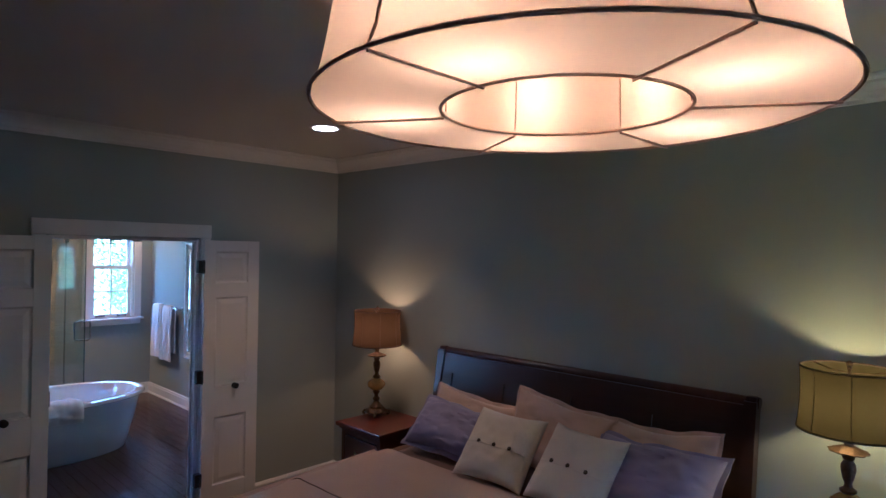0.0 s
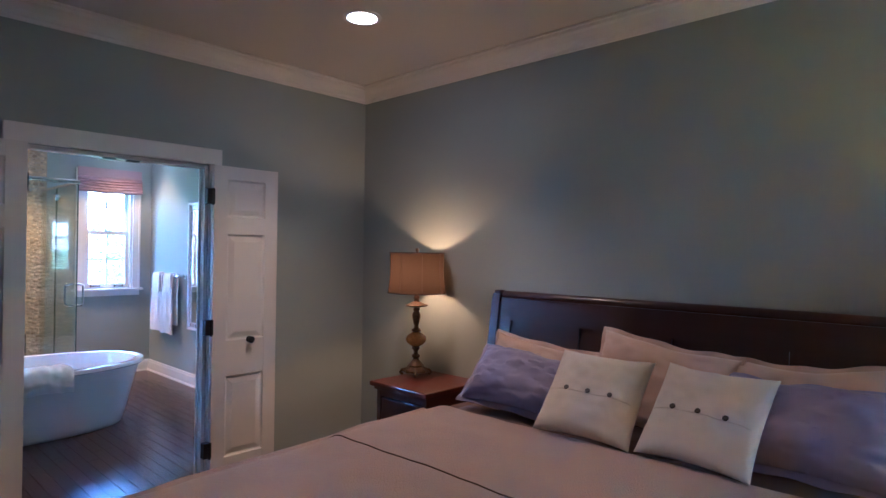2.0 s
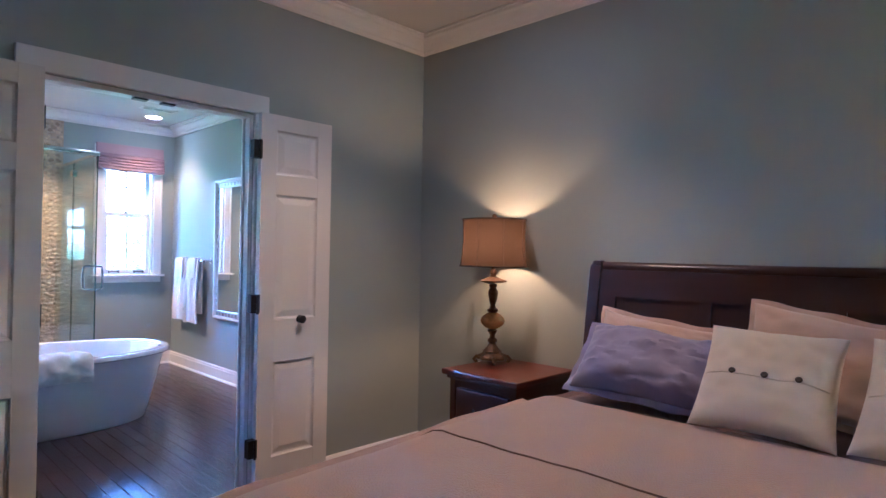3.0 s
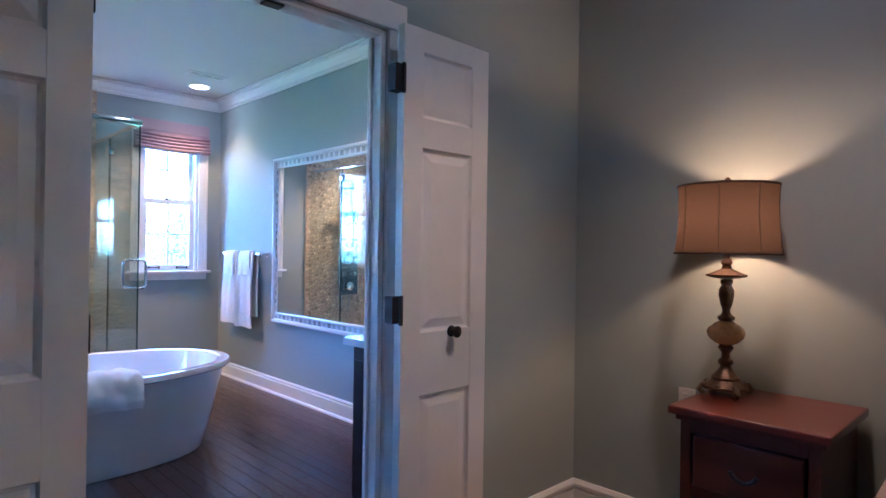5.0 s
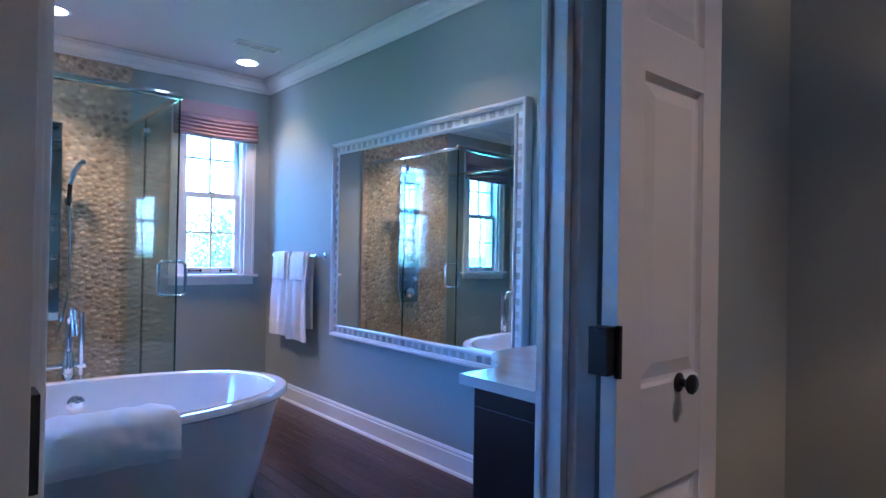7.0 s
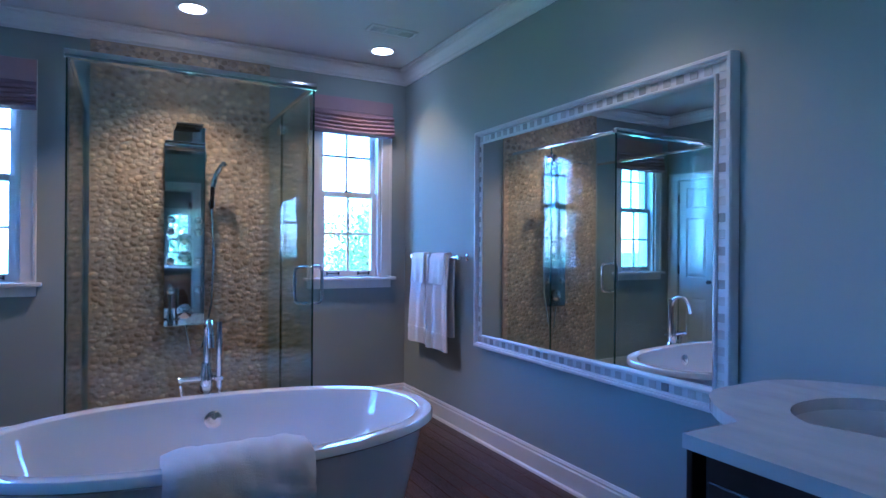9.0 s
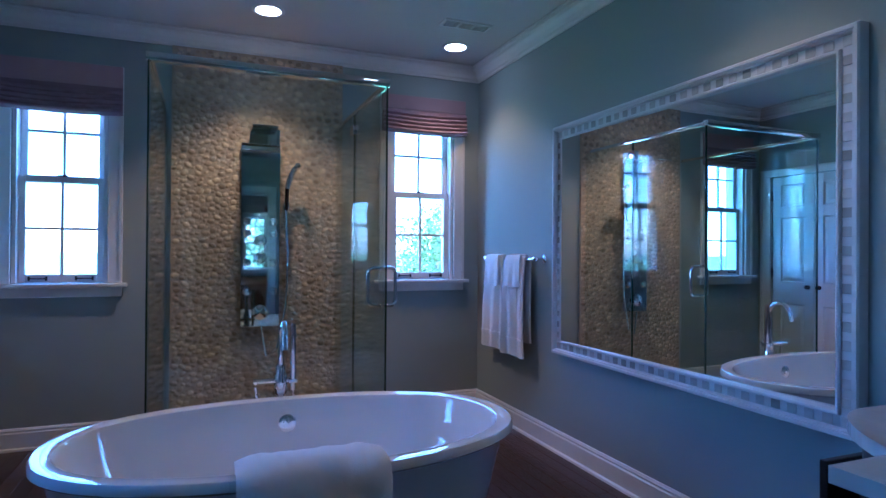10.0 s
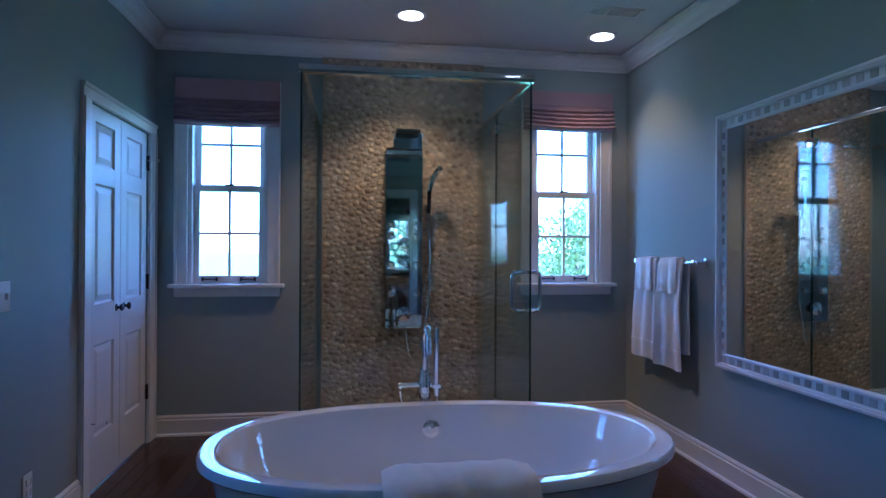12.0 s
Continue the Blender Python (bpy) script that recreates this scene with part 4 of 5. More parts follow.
can_lamp(-7.686, 2.226, 3.7, "bathroom ceiling lights")
can_lamp(-7.838, 3.522, 1.2, "bathroom ceiling lights")
can_lamp(-5.60, 3.353, 0.9, "bathroom ceiling lights")
can_lamp(-3.02, 2.983, 1.0, "bedroom ceiling lights")
vent = thing("ceiling_vent", "white slatted ceiling air vent", "vent", (-7.44, 3.428, CEIL))
part("frame", loft([[(sx * a, sy * b, z) for sx, sy in ((-1, -1), (1, -1), (1, 1), (-1, 1))] for a, b, z in ((0.062, 0.165, -0.0005), (0.062, 0.165, -0.004), (0.055, 0.158, -0.008), (0.042, 0.145, -0.008), (0.042, 0.145, -0.002))], False), M_PLASTIC, vent)
part("backing", box(-0.042, 0.042, -0.145, 0.145, -0.002, -0.0008), M_DARKHOLE, vent)
for k in range(3):
    for j in range(6):
        y = -0.14 + 0.097 * k
        s = box(-0.038 + 0.013 * j, -0.033 + 0.013 * j, y, y + 0.085, -0.0078, -0.0025)
        part("slat", s, M_PLASTIC, vent)
for y in (-0.048, 0.049):
    part("divider", box(-0.042, 0.042, y - 0.005, y + 0.005, -0.0082, -0.002), M_PLASTIC, vent)

# ---- bedroom ----
bed = thing("bed", "dark mahogany sleigh bed with a panelled headboard", "bed", (-1.79, 2.75, 0))
HX0, HX1 = -2.785, -0.775


def curve_y(z):
    """The sleigh curve of the headboard: how far it leans back with height."""
    u = (z - 0.25) / 1.06
    return 3.70 + 0.085 * u * u + 0.02 * u


def sleigh(x0, x1, z0, z1, thick, front=0.0, n=14):
    rings = []
    bm = bmesh.new()
    rows = []
    for i in range(n + 1):
        z = z0 + (z1 - z0) * i / n
        y = curve_y(z) - front
        rows.append([bm.verts.new(v) for v in ((x0, y, z), (x1, y, z), (x1, y + thick, z), (x0, y + thick, z))])
    for a, b in zip(rows, rows[1:]):
        for i in range(4):
            bm.faces.new((a[i], a[(i + 1) % 4], b[(i + 1) % 4], b[i]))
    bm.faces.new(rows[0][::-1]), bm.faces.new(rows[-1])
    bmesh.ops.bevel(bm, geom=[e for e in bm.edges if e.calc_face_angle(0) > 0.9], offset=0.003, segments=1, affect="EDGES")
    return bm


for x0, x1 in ((HX0, HX0 + 0.055), (HX1 - 0.055, HX1)):
    wpart("post", sleigh(x0, x1, FL, 1.32, 0.07, 0.025), M_MAHOG, bed)
wpart("head_panel", sleigh(HX0 + 0.055, HX1 - 0.055, 0.25, 1.20, 0.022), M_MAHOG, bed)
wpart("top_rail", sleigh(HX0 + 0.055, HX1 - 0.055, 1.175, 1.30, 0.045, 0.014), M_MAHOG, bed)
wpart("cap", pipe([(HX0 - 0.004, curve_y(1.3) + 0.022, 1.312), (HX1 + 0.004, curve_y(1.3) + 0.022, 1.312)], 0.026, 16), M_MAHOG, bed, "rolled top edge", True)
for x in (HX0 + 0.028, HX1 - 0.028):
    wpart("post_cap", box(x - 0.024, x + 0.024, curve_y(1.3) - 0.012, curve_y(1.3) + 0.03, 1.318, 1.343, 0.008), M_MAHOG, bed)
for i in range(5):
    x = HX0 + 0.055 + (HX1 - HX0 - 0.11) * i / 4
    a, b = (x, x + 0.085) if i == 0 else (x - 0.085, x) if i == 4 else (x - 0.045, x + 0.045)
    wpart("stile", sleigh(a, b, 0.45, 1.175, 0.02, 0.013), M_MAHOG, bed)
wpart("bottom_rail", sleigh(HX0 + 0.055, HX1 - 0.055, 0.35, 0.45, 0.03, 0.012), M_MAHOG, bed)
for x in (-2.66, -0.935):
    wpart("side_rail", box(x, x + 0.035, 1.84, 3.69, 0.26, 0.46, 0.004), M_MAHOG, bed)
wpart("mattress", box(-2.70, -0.86, 1.76, 3.66, 0.40, 0.755, 0.06, seg=4), M_IVORY, bed, "pale mattress", True)


def cover(x0, x1, y0, y1, ztop, drop, thick, seed, sag=0.0):
    """Bedding laid over the mattress and hanging down at the sides and the foot."""
    def lay(u, lo, hi):
        w = hi - lo
        if u < 0:
            return lo - 0.025 - 0.02 * min(1, -u / 0.2), u
        if u > w:
            return hi + 0.025 + 0.02 * min(1, (u - w) / 0.2), -(u - w)
        return lo + u, 0.0
    rows, nu, nv = [], 70, 64
    for j in range(nv + 1):
        v = -drop + (y1 - y0 + drop) * j / nv
        row = []
        for i in range(nu + 1):
            u = -drop + (x1 - x0 + 2 * drop) * i / nu
            x, dx = lay(u, x0, x1)
            y, dy = (y0 - 0.03 - 0.02 * min(1, -v / 0.2), v) if v < 0 else (y0 + v, 0.0)
            if dx < 0 and dy < 0:
                x, y = x + 0.3 * dy * (1 if u < 0 else -1), y + 0.3 * dx
            z = ztop + min(dx, dy) - sag * min(1, max(0, (2.9 - y) / 1.1))
            e = min(u, x1 - x0 - u, v if v < 1e3 else 9)
            if 0 <= e < 0.13:
                z -= 0.05 * (1 - e / 0.13) ** 2
            nzv = noise.noise(Vector((u * 2.2, v * 2.2, seed))) * 0.012 + noise.noise(Vector((u * 9, v * 9, seed + 4))) * 0.004
            hang = min(1, -min(dx, dy, 0) / 0.3)
            ripple = 0.02 * hang * math.sin((v if dx < dy else u) * 16 + seed)
            row.append((x + (ripple if dx < dy else 0) * (1 if u < 0 else -1), y + (ripple if dy <= dx and dy < 0 else 0), z + nzv * (1 - hang)))
        rows.append(row)
    return draped(rows, thick)


sheet = thing("brown_sheet", "dark brown sheet over the mattress", "sheet", (-1.79, 3.2, 0.76))
wpart("cloth", cover(-2.705, -0.855, 1.76, 3.655, 0.772, 0.36, 0.012, 2.0, 0.06), M_BROWNSHEET, sheet, "", True)
quilt = thing("coverlet", "blush pink coverlet with a dark piped seam, on the bed", "bedspread", (-1.79, 2.4, 0.79))
QY1 = 3.185
wpart("cloth", cover(-2.70, -0.86, 1.74, QY1, 0.804, 0.48, 0.028, 7.0, 0.04), M_QUILT, quilt, "", True)
seam = []
QW = 1.84
for i in range(61):
    u = -0.30 + (QW + 0.60) * i / 60
    x, z = -2.70 + u, 0.8075
    if u < 0.0:
        x, z = -2.745, 0.745 + u
    elif u > QW:
        x, z = -0.815, 0.745 - (u - QW)
    else:
        e = min(u, QW - u)
        z -= 0.05 * (1 - e / 0.13) ** 2 if e < 0.13 else 0
        v = 0.825
        z += noise.noise(Vector((u * 2.2, v * 2.2, 7.0))) * 0.012 + noise.noise(Vector((u * 9, v * 9, 11.0))) * 0.004
    seam.append((x, 2.565, z))
wpart("piped_seam", pipe(seam, 0.003, 6), M_SEAM, quilt, "dark piped seam line", True)


def pillow(name, label, w, h, d, place, lean, turn, material, seed, flange=0.0, roll=0, crumple=1.0, group=""):
    """A stuffed cushion standing on its lower edge, leaning back by lean degrees."""
    p = thing(name, label, "pillow", place, group, turn=turn)
    bm = bmesh.new()
    n = 36
    def pt(u, v, side):
        e = max(0.0, (1 - abs(u) ** 2.6) * (1 - abs(v) ** 2.6)) ** 0.45
        pinch = 1 - 0.07 * (1 - abs(v) ** 2) * abs(u) ** 3
        pinchv = 1 - 0.12 * (1 - abs(u) ** 2) * abs(v) ** 3
        wr = noise.noise(Vector((u * 2.2, v * 2.2, seed + side))) * 0.020 + noise.noise(Vector((u * 5.5 + v * 2, v * 4.5, seed + 3 * side))) * 0.012 + noise.noise(Vector((u * 11 + 5 * v, v * 9 - 3 * u, seed))) * 0.005
        if crumple > 1.1:
            wr += 0.016 * (abs(noise.noise(Vector((u * 3 + v * 1.5, v * 3.5 - u, seed + 7)))) - 0.2) + 0.009 * (abs(noise.noise(Vector((u * 6 - v * 2, v * 5 + 2 * u, seed + 9)))) - 0.2)
        return Vector((u * w / 2 * pinch, side * (d / 2 * e) - wr * crumple * e * side, h / 2 + v * h / 2 * pinchv + (0.02 * crumple * noise.noise(Vector((u * 1.5, seed, 1.0))) * max(0, v))))
    tilt = pose(0, 0, 0, -lean, roll, 0)
    grid = {}
    for side in (-1, 1):
        for i in range(n + 1):
            for j in range(n + 1):
                rim = i in (0, n) or j in (0, n)
                if rim and side == 1:
                    grid[side, i, j] = grid[-1, i, j]
                    continue
                u, v = -math.cos(math.pi * i / n), -math.cos(math.pi * j / n)
                u, v = (u + 2 * i / n - 1) / 2, (v + 2 * j / n - 1) / 2
                grid[side, i, j] = bm.verts.new(tilt @ pt(u, v, side))
        for i in range(n):
            for j in range(n):
                q = [grid[side, i, j], grid[side, i + 1, j], grid[side, i + 1, j + 1], grid[side, i, j + 1]]
                bm.faces.new(q if side == -1 else q[::-1])
    body = part("cushion", bm, material, p, "", True)
    if flange:
        rows = []
        for k in range(4 * n):
            s, r = divmod(k, n)
            i, j = ((r, 0), (n, r), (n - r, n), (0, n - r))[s]
            u, v = -1 + 2 * i / n, -1 + 2 * j / n
            a = pt(u, v, -1)
            out = Vector((u, 0, v)).normalized()
            rows.append([tilt @ a, tilt @ (a + out * flange + Vector((0, 0.006 * math.sin(k * 0.6), 0.003 * math.sin(k * 0.5))))])
        rows.append(rows[0])
        part("flange", draped(rows, 0.005), material, p, "flat stitched border", True)
    return p, pt, tilt


TOP = 0.785
for x, t, r, w, h in ((-2.34, 2, 5, 0.62, 0.31), (-1.745, -2, 5, 0.62, 0.385), (-1.145, -3, -4, 0.56, 0.36)):
    pillow("pillow_sham", "peach embroidered pillow sham leaning on the headboard", w, h, 0.14, (x, 3.545, TOP + 0.02), 20, t, M_PEACH, 5 + x * 3, flange=0.022, roll=r, group="peach shams")
pillow("pillow", "crumpled lilac cotton pillow on the brown sheet", 0.60, 0.32, 0.25, (-2.30, 3.345, TOP + 0.03), 46, 8, M_LILAC, 11.0, flange=0.03, roll=4, crumple=1.3, group="lilac pillows")
pillow("pillow", "crumpled lilac cotton pillow on the brown sheet", 0.62, 0.35, 0.24, (-1.14, 3.355, TOP + 0.03), 40, -6, M_LILAC, 21.0, flange=0.03, roll=-2, crumple=1.3, group="lilac pillows")
for x, y, t, s, r in ((-1.85, 3.155, 6, 31.0, 2), (-1.425, 3.16, -3, 41.0, 1)):
    p, pt, tilt = pillow("throw_pillow", "ivory linen throw pillow with three dark buttons", 0.405, 0.405, 0.14, (x, y, 0.825), 43, t, M_IVORY, s, roll=r, crumple=0.5, group="ivory throw pillows")
    for k in (-1, 0, 1):
        q = pt(k * 0.46, -0.1, -1)
        b = lathe([(0.010, 0), (0.0108, 0.003), (0.008, 0.006), (0.0, 0.005)], 14)
        bmesh.ops.transform(b, matrix=tilt @ Matrix.Translation((q.x, q.y - 0.001, q.z)) @ pose(0, 0, 0, 90, 0, 0), verts=b.verts)
        part("button", b, M_BUTTON, p, "round dark button", True)
    strip = [tilt @ (pt(-1 + 2 * i / 20, -0.14, -1) + Vector((0, -0.001, 0))) for i in range(1, 20)]
    part("placket_seam", pipe(strip, 0.0022, 6), M_IVORY, p, "", True)


def nightstand(x0, x1, y0, y1):
    n = thing("nightstand", "cherry wood nightstand with one drawer and open shelf", "nightstand", ((x0 + x1) / 2, (y0 + y1) / 2, 0), "nightstands")
    wpart("top", box(x0 - 0.03, x1 + 0.03, y0 - 0.035, y1, 0.757, 0.785, 0.007), M_CHERRY, n, "reddish cherry top")
    wpart("cornice", box(x0 - 0.012, x1 + 0.012, y0 - 0.014, y1 - 0.004, 0.737, 0.757, 0.006), M_NSBODY, n)
    for x in (x0, x1 - 0.035):
        wpart("side_panel", box(x, x + 0.035, y0, y1 - 0.01, FL, 0.737, 0.003), M_NSBODY, n)
    wpart("back_panel", box(x0 + 0.036, x1 - 0.036, y1 - 0.03, y1 - 0.012, 0.06, 0.736), M_NSBODY, n)
    wpart("frieze", box(x0 + 0.036, x1 - 0.036, y0 + 0.002, y0 + 0.03, 0.70, 0.736, 0.002), M_NSBODY, n)
    dr = wpart("drawer", box(x0 + 0.045, x1 - 0.045, y0 - 0.004, y0 + 0.30, 0.525, 0.695, 0.006), M_NSBODY, n)
    hx = (x0 + x1) / 2
    h = arc((hx, y0 - 0.018, 0.625), 0.042, 200, 340, (1, 0, 0), (0, 0, 1), 10)
    wpart("cup_pull", pipe(h, 0.007, 8), M_BRONZE, dr, "dark bronze drawer pull", True)
    wpart("rail", box(x0 + 0.036, x1 - 0.036, y0 + 0.004, y0 + 0.03, 0.49, 0.523, 0.002), M_NSBODY, n)
    wpart("shelf", box(x0 + 0.036, x1 - 0.036, y0 + 0.01, y1 - 0.032, 0.13, 0.155, 0.002), M_NSBODY, n)
    wpart("plinth", box(x0 + 0.036, x1 - 0.036, y0 + 0.02, y0 + 0.045, FL, 0.128, 0.002), M_NSBODY, n)


nightstand(-3.347, -2.93, 3.395, 3.845)
nightstand(-0.62, -0.12, 3.395, 3.845)


def table_lamp(x, y, z, s, shade_mat, label, energy, colour):
    L = thing("table_lamp", label, "table lamp", (x, y, z), "bedside lamps")
    k = s
    foot = lathe([(0.058, 0.018), (0.075, 0.022), (0.078, 0.032), (0.062, 0.045), (0.048, 0.055), (0.050, 0.064), (0.035, 0.078), (0.022, 0.095)], 40, wave=lambda a, zz: 1 + (0.07 * math.cos(8 * a) if zz < 0.06 else 0.02 * math.cos(8 * a)))
    foot.transform(Matrix.Scale(k, 4))
    part("foot", foot, M_ANTIQUE, L, "ornate cast antique brass foot", True)
    for i in range(4):
        a = math.pi / 4 + i * math.pi / 2
        c, si = math.cos(a), math.sin(a)
        b = pipe([(0.05 * c * k, 0.05 * si * k, 0.03 * k), (0.085 * c * k, 0.085 * si * k, 0.034 * k), (0.098 * c * k, 0.098 * si * k, 0.018 * k), (0.088 * c * k, 0.088 * si * k, 0.009 * k), (0.078 * c * k, 0.078 * si * k, 0.012 * k)], 0.0095 * k, 8)
        part("scroll_foot", b, M_ANTIQUE, L, "", True)
    for i in range(8):
        a = i * math.pi / 4
        part("leaf_boss", lathe([(0.0, 0.022 * k), (0.012 * k, 0.030 * k), (0.012 * k, 0.040 * k), (0.0, 0.048 * k)], 8, cx=0.068 * k * math.cos(a), cy=0.068 * k * math.sin(a)), M_ANTIQUE, L, "", True)
    stem = lathe([(r * k, zz * k) for r, zz in ((0.022, 0.095), (0.018, 0.105), (0.026, 0.115), (0.026, 0.125), (0.015, 0.135), (0.014, 0.150), (0.024, 0.165), (0.028, 0.172), (0.020, 0.180))], 24)
    part("lower_stem", stem, M_ANTIQUE, L, "turned antique brass stem", True)
    ball = lathe([(r * k, zz * k) for r, zz in ((0.020, 0.180), (0.040, 0.190), (0.060, 0.208), (0.066, 0.225), (0.060, 0.243), (0.040, 0.260), (0.022, 0.270))], 32, wave=lambda a, zz: 1 + 0.012 * math.cos(16 * a))
    part("glass_ball", ball, M_AMBER, L, "flattened amber crackle glass ball", True)
    up = lathe([(r * k, zz * k) for r, zz in ((0.022, 0.270), (0.030, 0.278), (0.030, 0.286), (0.016, 0.296), (0.013, 0.310), (0.020, 0.330), (0.027, 0.365), (0.026, 0.385), (0.016, 0.402), (0.022, 0.410), (0.022, 0.418), (0.012, 0.424))], 24)
    part("upper_stem", up, M_ANTIQUE, L, "turned antique brass stem", True)
    dish = lathe([(r * k, zz * k) for r, zz in ((0.012, 0.424), (0.045, 0.428), (0.066, 0.434), (0.070, 0.440), (0.062, 0.442), (0.040, 0.452), (0.018, 0.462), (0.014, 0.475), (0.020, 0.482), (0.018, 0.492), (0.010, 0.50), (0.010, 0.54), (0.016, 0.545), (0.016, 0.575), (0.0, 0.58))], 32, wave=lambda a, zz: 1 + (0.06 * math.cos(10 * a) if 0.427 * k < zz < 0.446 * k else 0))
    part("candle_dish", dish, M_ANTIQUE, L, "scalloped brass dish", True)
    z0, z1 = 0.518 * k, 0.766 * k
    def rad(u):
        return (0.180 - 0.007 * math.sin(math.pi * u) - 0.010 * u) * k
    prof = [(rad(i / 14), z0 + (z1 - z0) * i / 14) for i in range(15)]
    def skin(off):
        bm = bmesh.new()
        n = 56
        rings = [[bm.verts.new(((r + off) * math.cos(2 * math.pi * i / n), (r + off) * math.sin(2 * math.pi * i / n), zz)) for i in range(n)] for r, zz in prof]
        for a, b in zip(rings, rings[1:]):
            for i in range(n):
                bm.faces.new((a[i], a[(i + 1) % n], b[(i + 1) % n], b[i]))
        return bm
    shade = part("shade", skin(0), shade_mat, L, "bell-sided fabric drum shade, lit from inside", True)
    for r, zz in (prof[0], prof[-1]):
        part("trim_ring", pipe([((r + 0.001) * math.cos(a), (r + 0.001) * math.sin(a), zz) for a in [2 * math.pi * i / 56 for i in range(56)]], 0.0042 * k, 6, closed=True), M_RIB, shade, "", True)
    for q in range(8):
        a = 2 * math.pi * q / 8 + 0.2
        part("rib", pipe([((r + 0.0015) * math.cos(a), (r + 0.0015) * math.sin(a), zz) for r, zz in prof], 0.0015 * k, 6), M_RIB, shade, "", True)
    for q in range(3):
        a = 2 * math.pi * q / 3 + 0.5
        r = prof[-1][0]
        part("spider_arm", pipe([(0, 0, z1 - 0.018 * k), (r * 0.5 * math.cos(a), r * 0.5 * math.sin(a), z1 - 0.016 * k), (r * math.cos(a), r * math.sin(a), z1)], 0.0022 * k, 6), M_ANTIQUE, shade, "", True)
    harp = [(0.012 * k, 0, 0.545 * k), (0.05 * k, 0, 0.60 * k), (0.052 * k, 0, 0.68 * k), (0.025 * k, 0, 0.728 * k), (0, 0, 0.74 * k), (-0.025 * k, 0, 0.728 * k), (-0.052 * k, 0, 0.68 * k), (-0.05 * k, 0, 0.60 * k), (-0.012 * k, 0, 0.545 * k)]
    part("harp", pipe(harp, 0.0022 * k, 6), M_ANTIQUE, L, "", True)
    part("finial", lathe([(r * k, zz * k) for r, zz in ((0.006, 0.735), (0.006, 0.764), (0.010, 0.768), (0.006, 0.774), (0.012, 0.782), (0.013, 0.789), (0.006, 0.798), (0, 0.80))], 16), M_ANTIQUE, L, "brass finial", True)
    part("bulb", lathe([(r * k, zz * k) for r, zz in ((0.0, 0.58), (0.014, 0.585), (0.016, 0.60), (0.030, 0.635), (0.030, 0.655), (0.018, 0.678), (0.0, 0.684))], 16), M_BULB if colour == WARM else M_BULBPALE, L, "lit bulb", True).visible_shadow = False
    lamp("table_lamp_light", "POINT", energy, colour, pose(x, y, z + 0.645 * k), radius=0.03)


table_lamp(-3.305, 3.672, 0.785, 0.995, M_SHADE, "antique brass table lamp with a brown silk shade, lit", 0.165, WARM)
table_lamp(-0.405, 3.66, 0.785, 0.995, M_SHADEGOLD, "antique brass table lamp with an olive gold shade, lit", 0.23, GREENISH)

# large pendant
PCX, PCY, PZ, PR, PI = -0.487, 1.67, 2.215, 0.405, 0.199
pend = thing("pendant_light", "large cream linen drum pendant with a ring diffuser, lit", "pendant light", (PCX, PCY, PZ))


def ringwall(prof, n=72):
    bm = bmesh.new()
    rings = [[bm.verts.new((r * math.cos(2 * math.pi * i / n), r * math.sin(2 * math.pi * i / n), z)) for i in range(n)] for r, z in prof]
    for a, b in zip(rings, rings[1:]):
        for i in range(n):
            bm.faces.new((a[i], a[(i + 1) % n], b[(i + 1) % n], b[i]))
    return bm


PH = 0.33
pside = [(PR - 0.055 * (i / 10) ** 0.6, PH * i / 10) for i in range(11)]
outer_shade = part("outer_shade", ringwall(pside), M_PENDANT, pend, "flared cream linen outer wall", True)
diffuser = part("ring_diffuser", ringwall([(PI, 0.004), (PI + 0.06, 0.0), (PR - 0.06, 0.0), (PR, 0.004)]), M_PENDANT, pend, "cream linen underside", True)
inner_wall = part("inner_wall", ringwall([(PI, 0.004), (PI - 0.004, 0.15), (PI - 0.012, PH - 0.01)]), M_PENDANT, pend, "cream linen inner wall", True)


def hoop(r, z, t, name, parent):
    part(name, pipe([(r * math.cos(a), r * math.sin(a), z) for a in [2 * math.pi * i / 72 for i in range(72)]], t, 8, closed=True), M_PIPING, parent, "dark piped edge", True)


hoop(PR, 0.003, 0.0032, "piping", outer_shade)
hoop(pside[-1][0], PH, 0.005, "piping", outer_shade)
hoop(PI, 0.003, 0.003, "piping", inner_wall)
SEAM0 = radians(29.5)
for q in range(6):
    a = SEAM0 + q * math.pi / 3
    c, s = math.cos(a), math.sin(a)
    part("seam", pipe([(r * c, r * s, -0.002) for r in (PI, PI + 0.06, PR - 0.06, PR)], 0.0024, 6), M_PIPING, diffuser, "", True)
    part("seam", pipe([((r + 0.002) * c, (r + 0.002) * s, z) for r, z in pside], 0.0024, 6), M_PIPING, outer_shade, "", True)
    part("seam", pipe([((PI - 0.003) * c, (PI - 0.003) * s, 0.01), ((PI - 0.008) * c, (PI - 0.008) * s, 0.15), ((PI - 0.015) * c, (PI - 0.015) * s, PH - 0.02)], 0.0015, 6), M_PIPING, inner_wall, "", True)
for q in range(5):
    a = radians(-150 + 72 * q)
    r = 0.285
    lamp("pendant_bulb", "POINT", 0.68, PENDANT, pose(PCX + r * math.cos(a), PCY + r * math.sin(a), PZ + 0.085), radius=0.03)
part("stem", pipe([(0, 0, PH), (0, 0, CEIL - PZ - 0.02)], 0.010, 12), M_BRONZE, pend, "", True)
part("canopy", lathe([(0.012, CEIL - PZ - 0.045), (0.04, CEIL - PZ - 0.03), (0.065, CEIL - PZ - 0.012), (0.068, CEIL - PZ - 0.0005)], 28), M_BRONZE, pend, "", True)

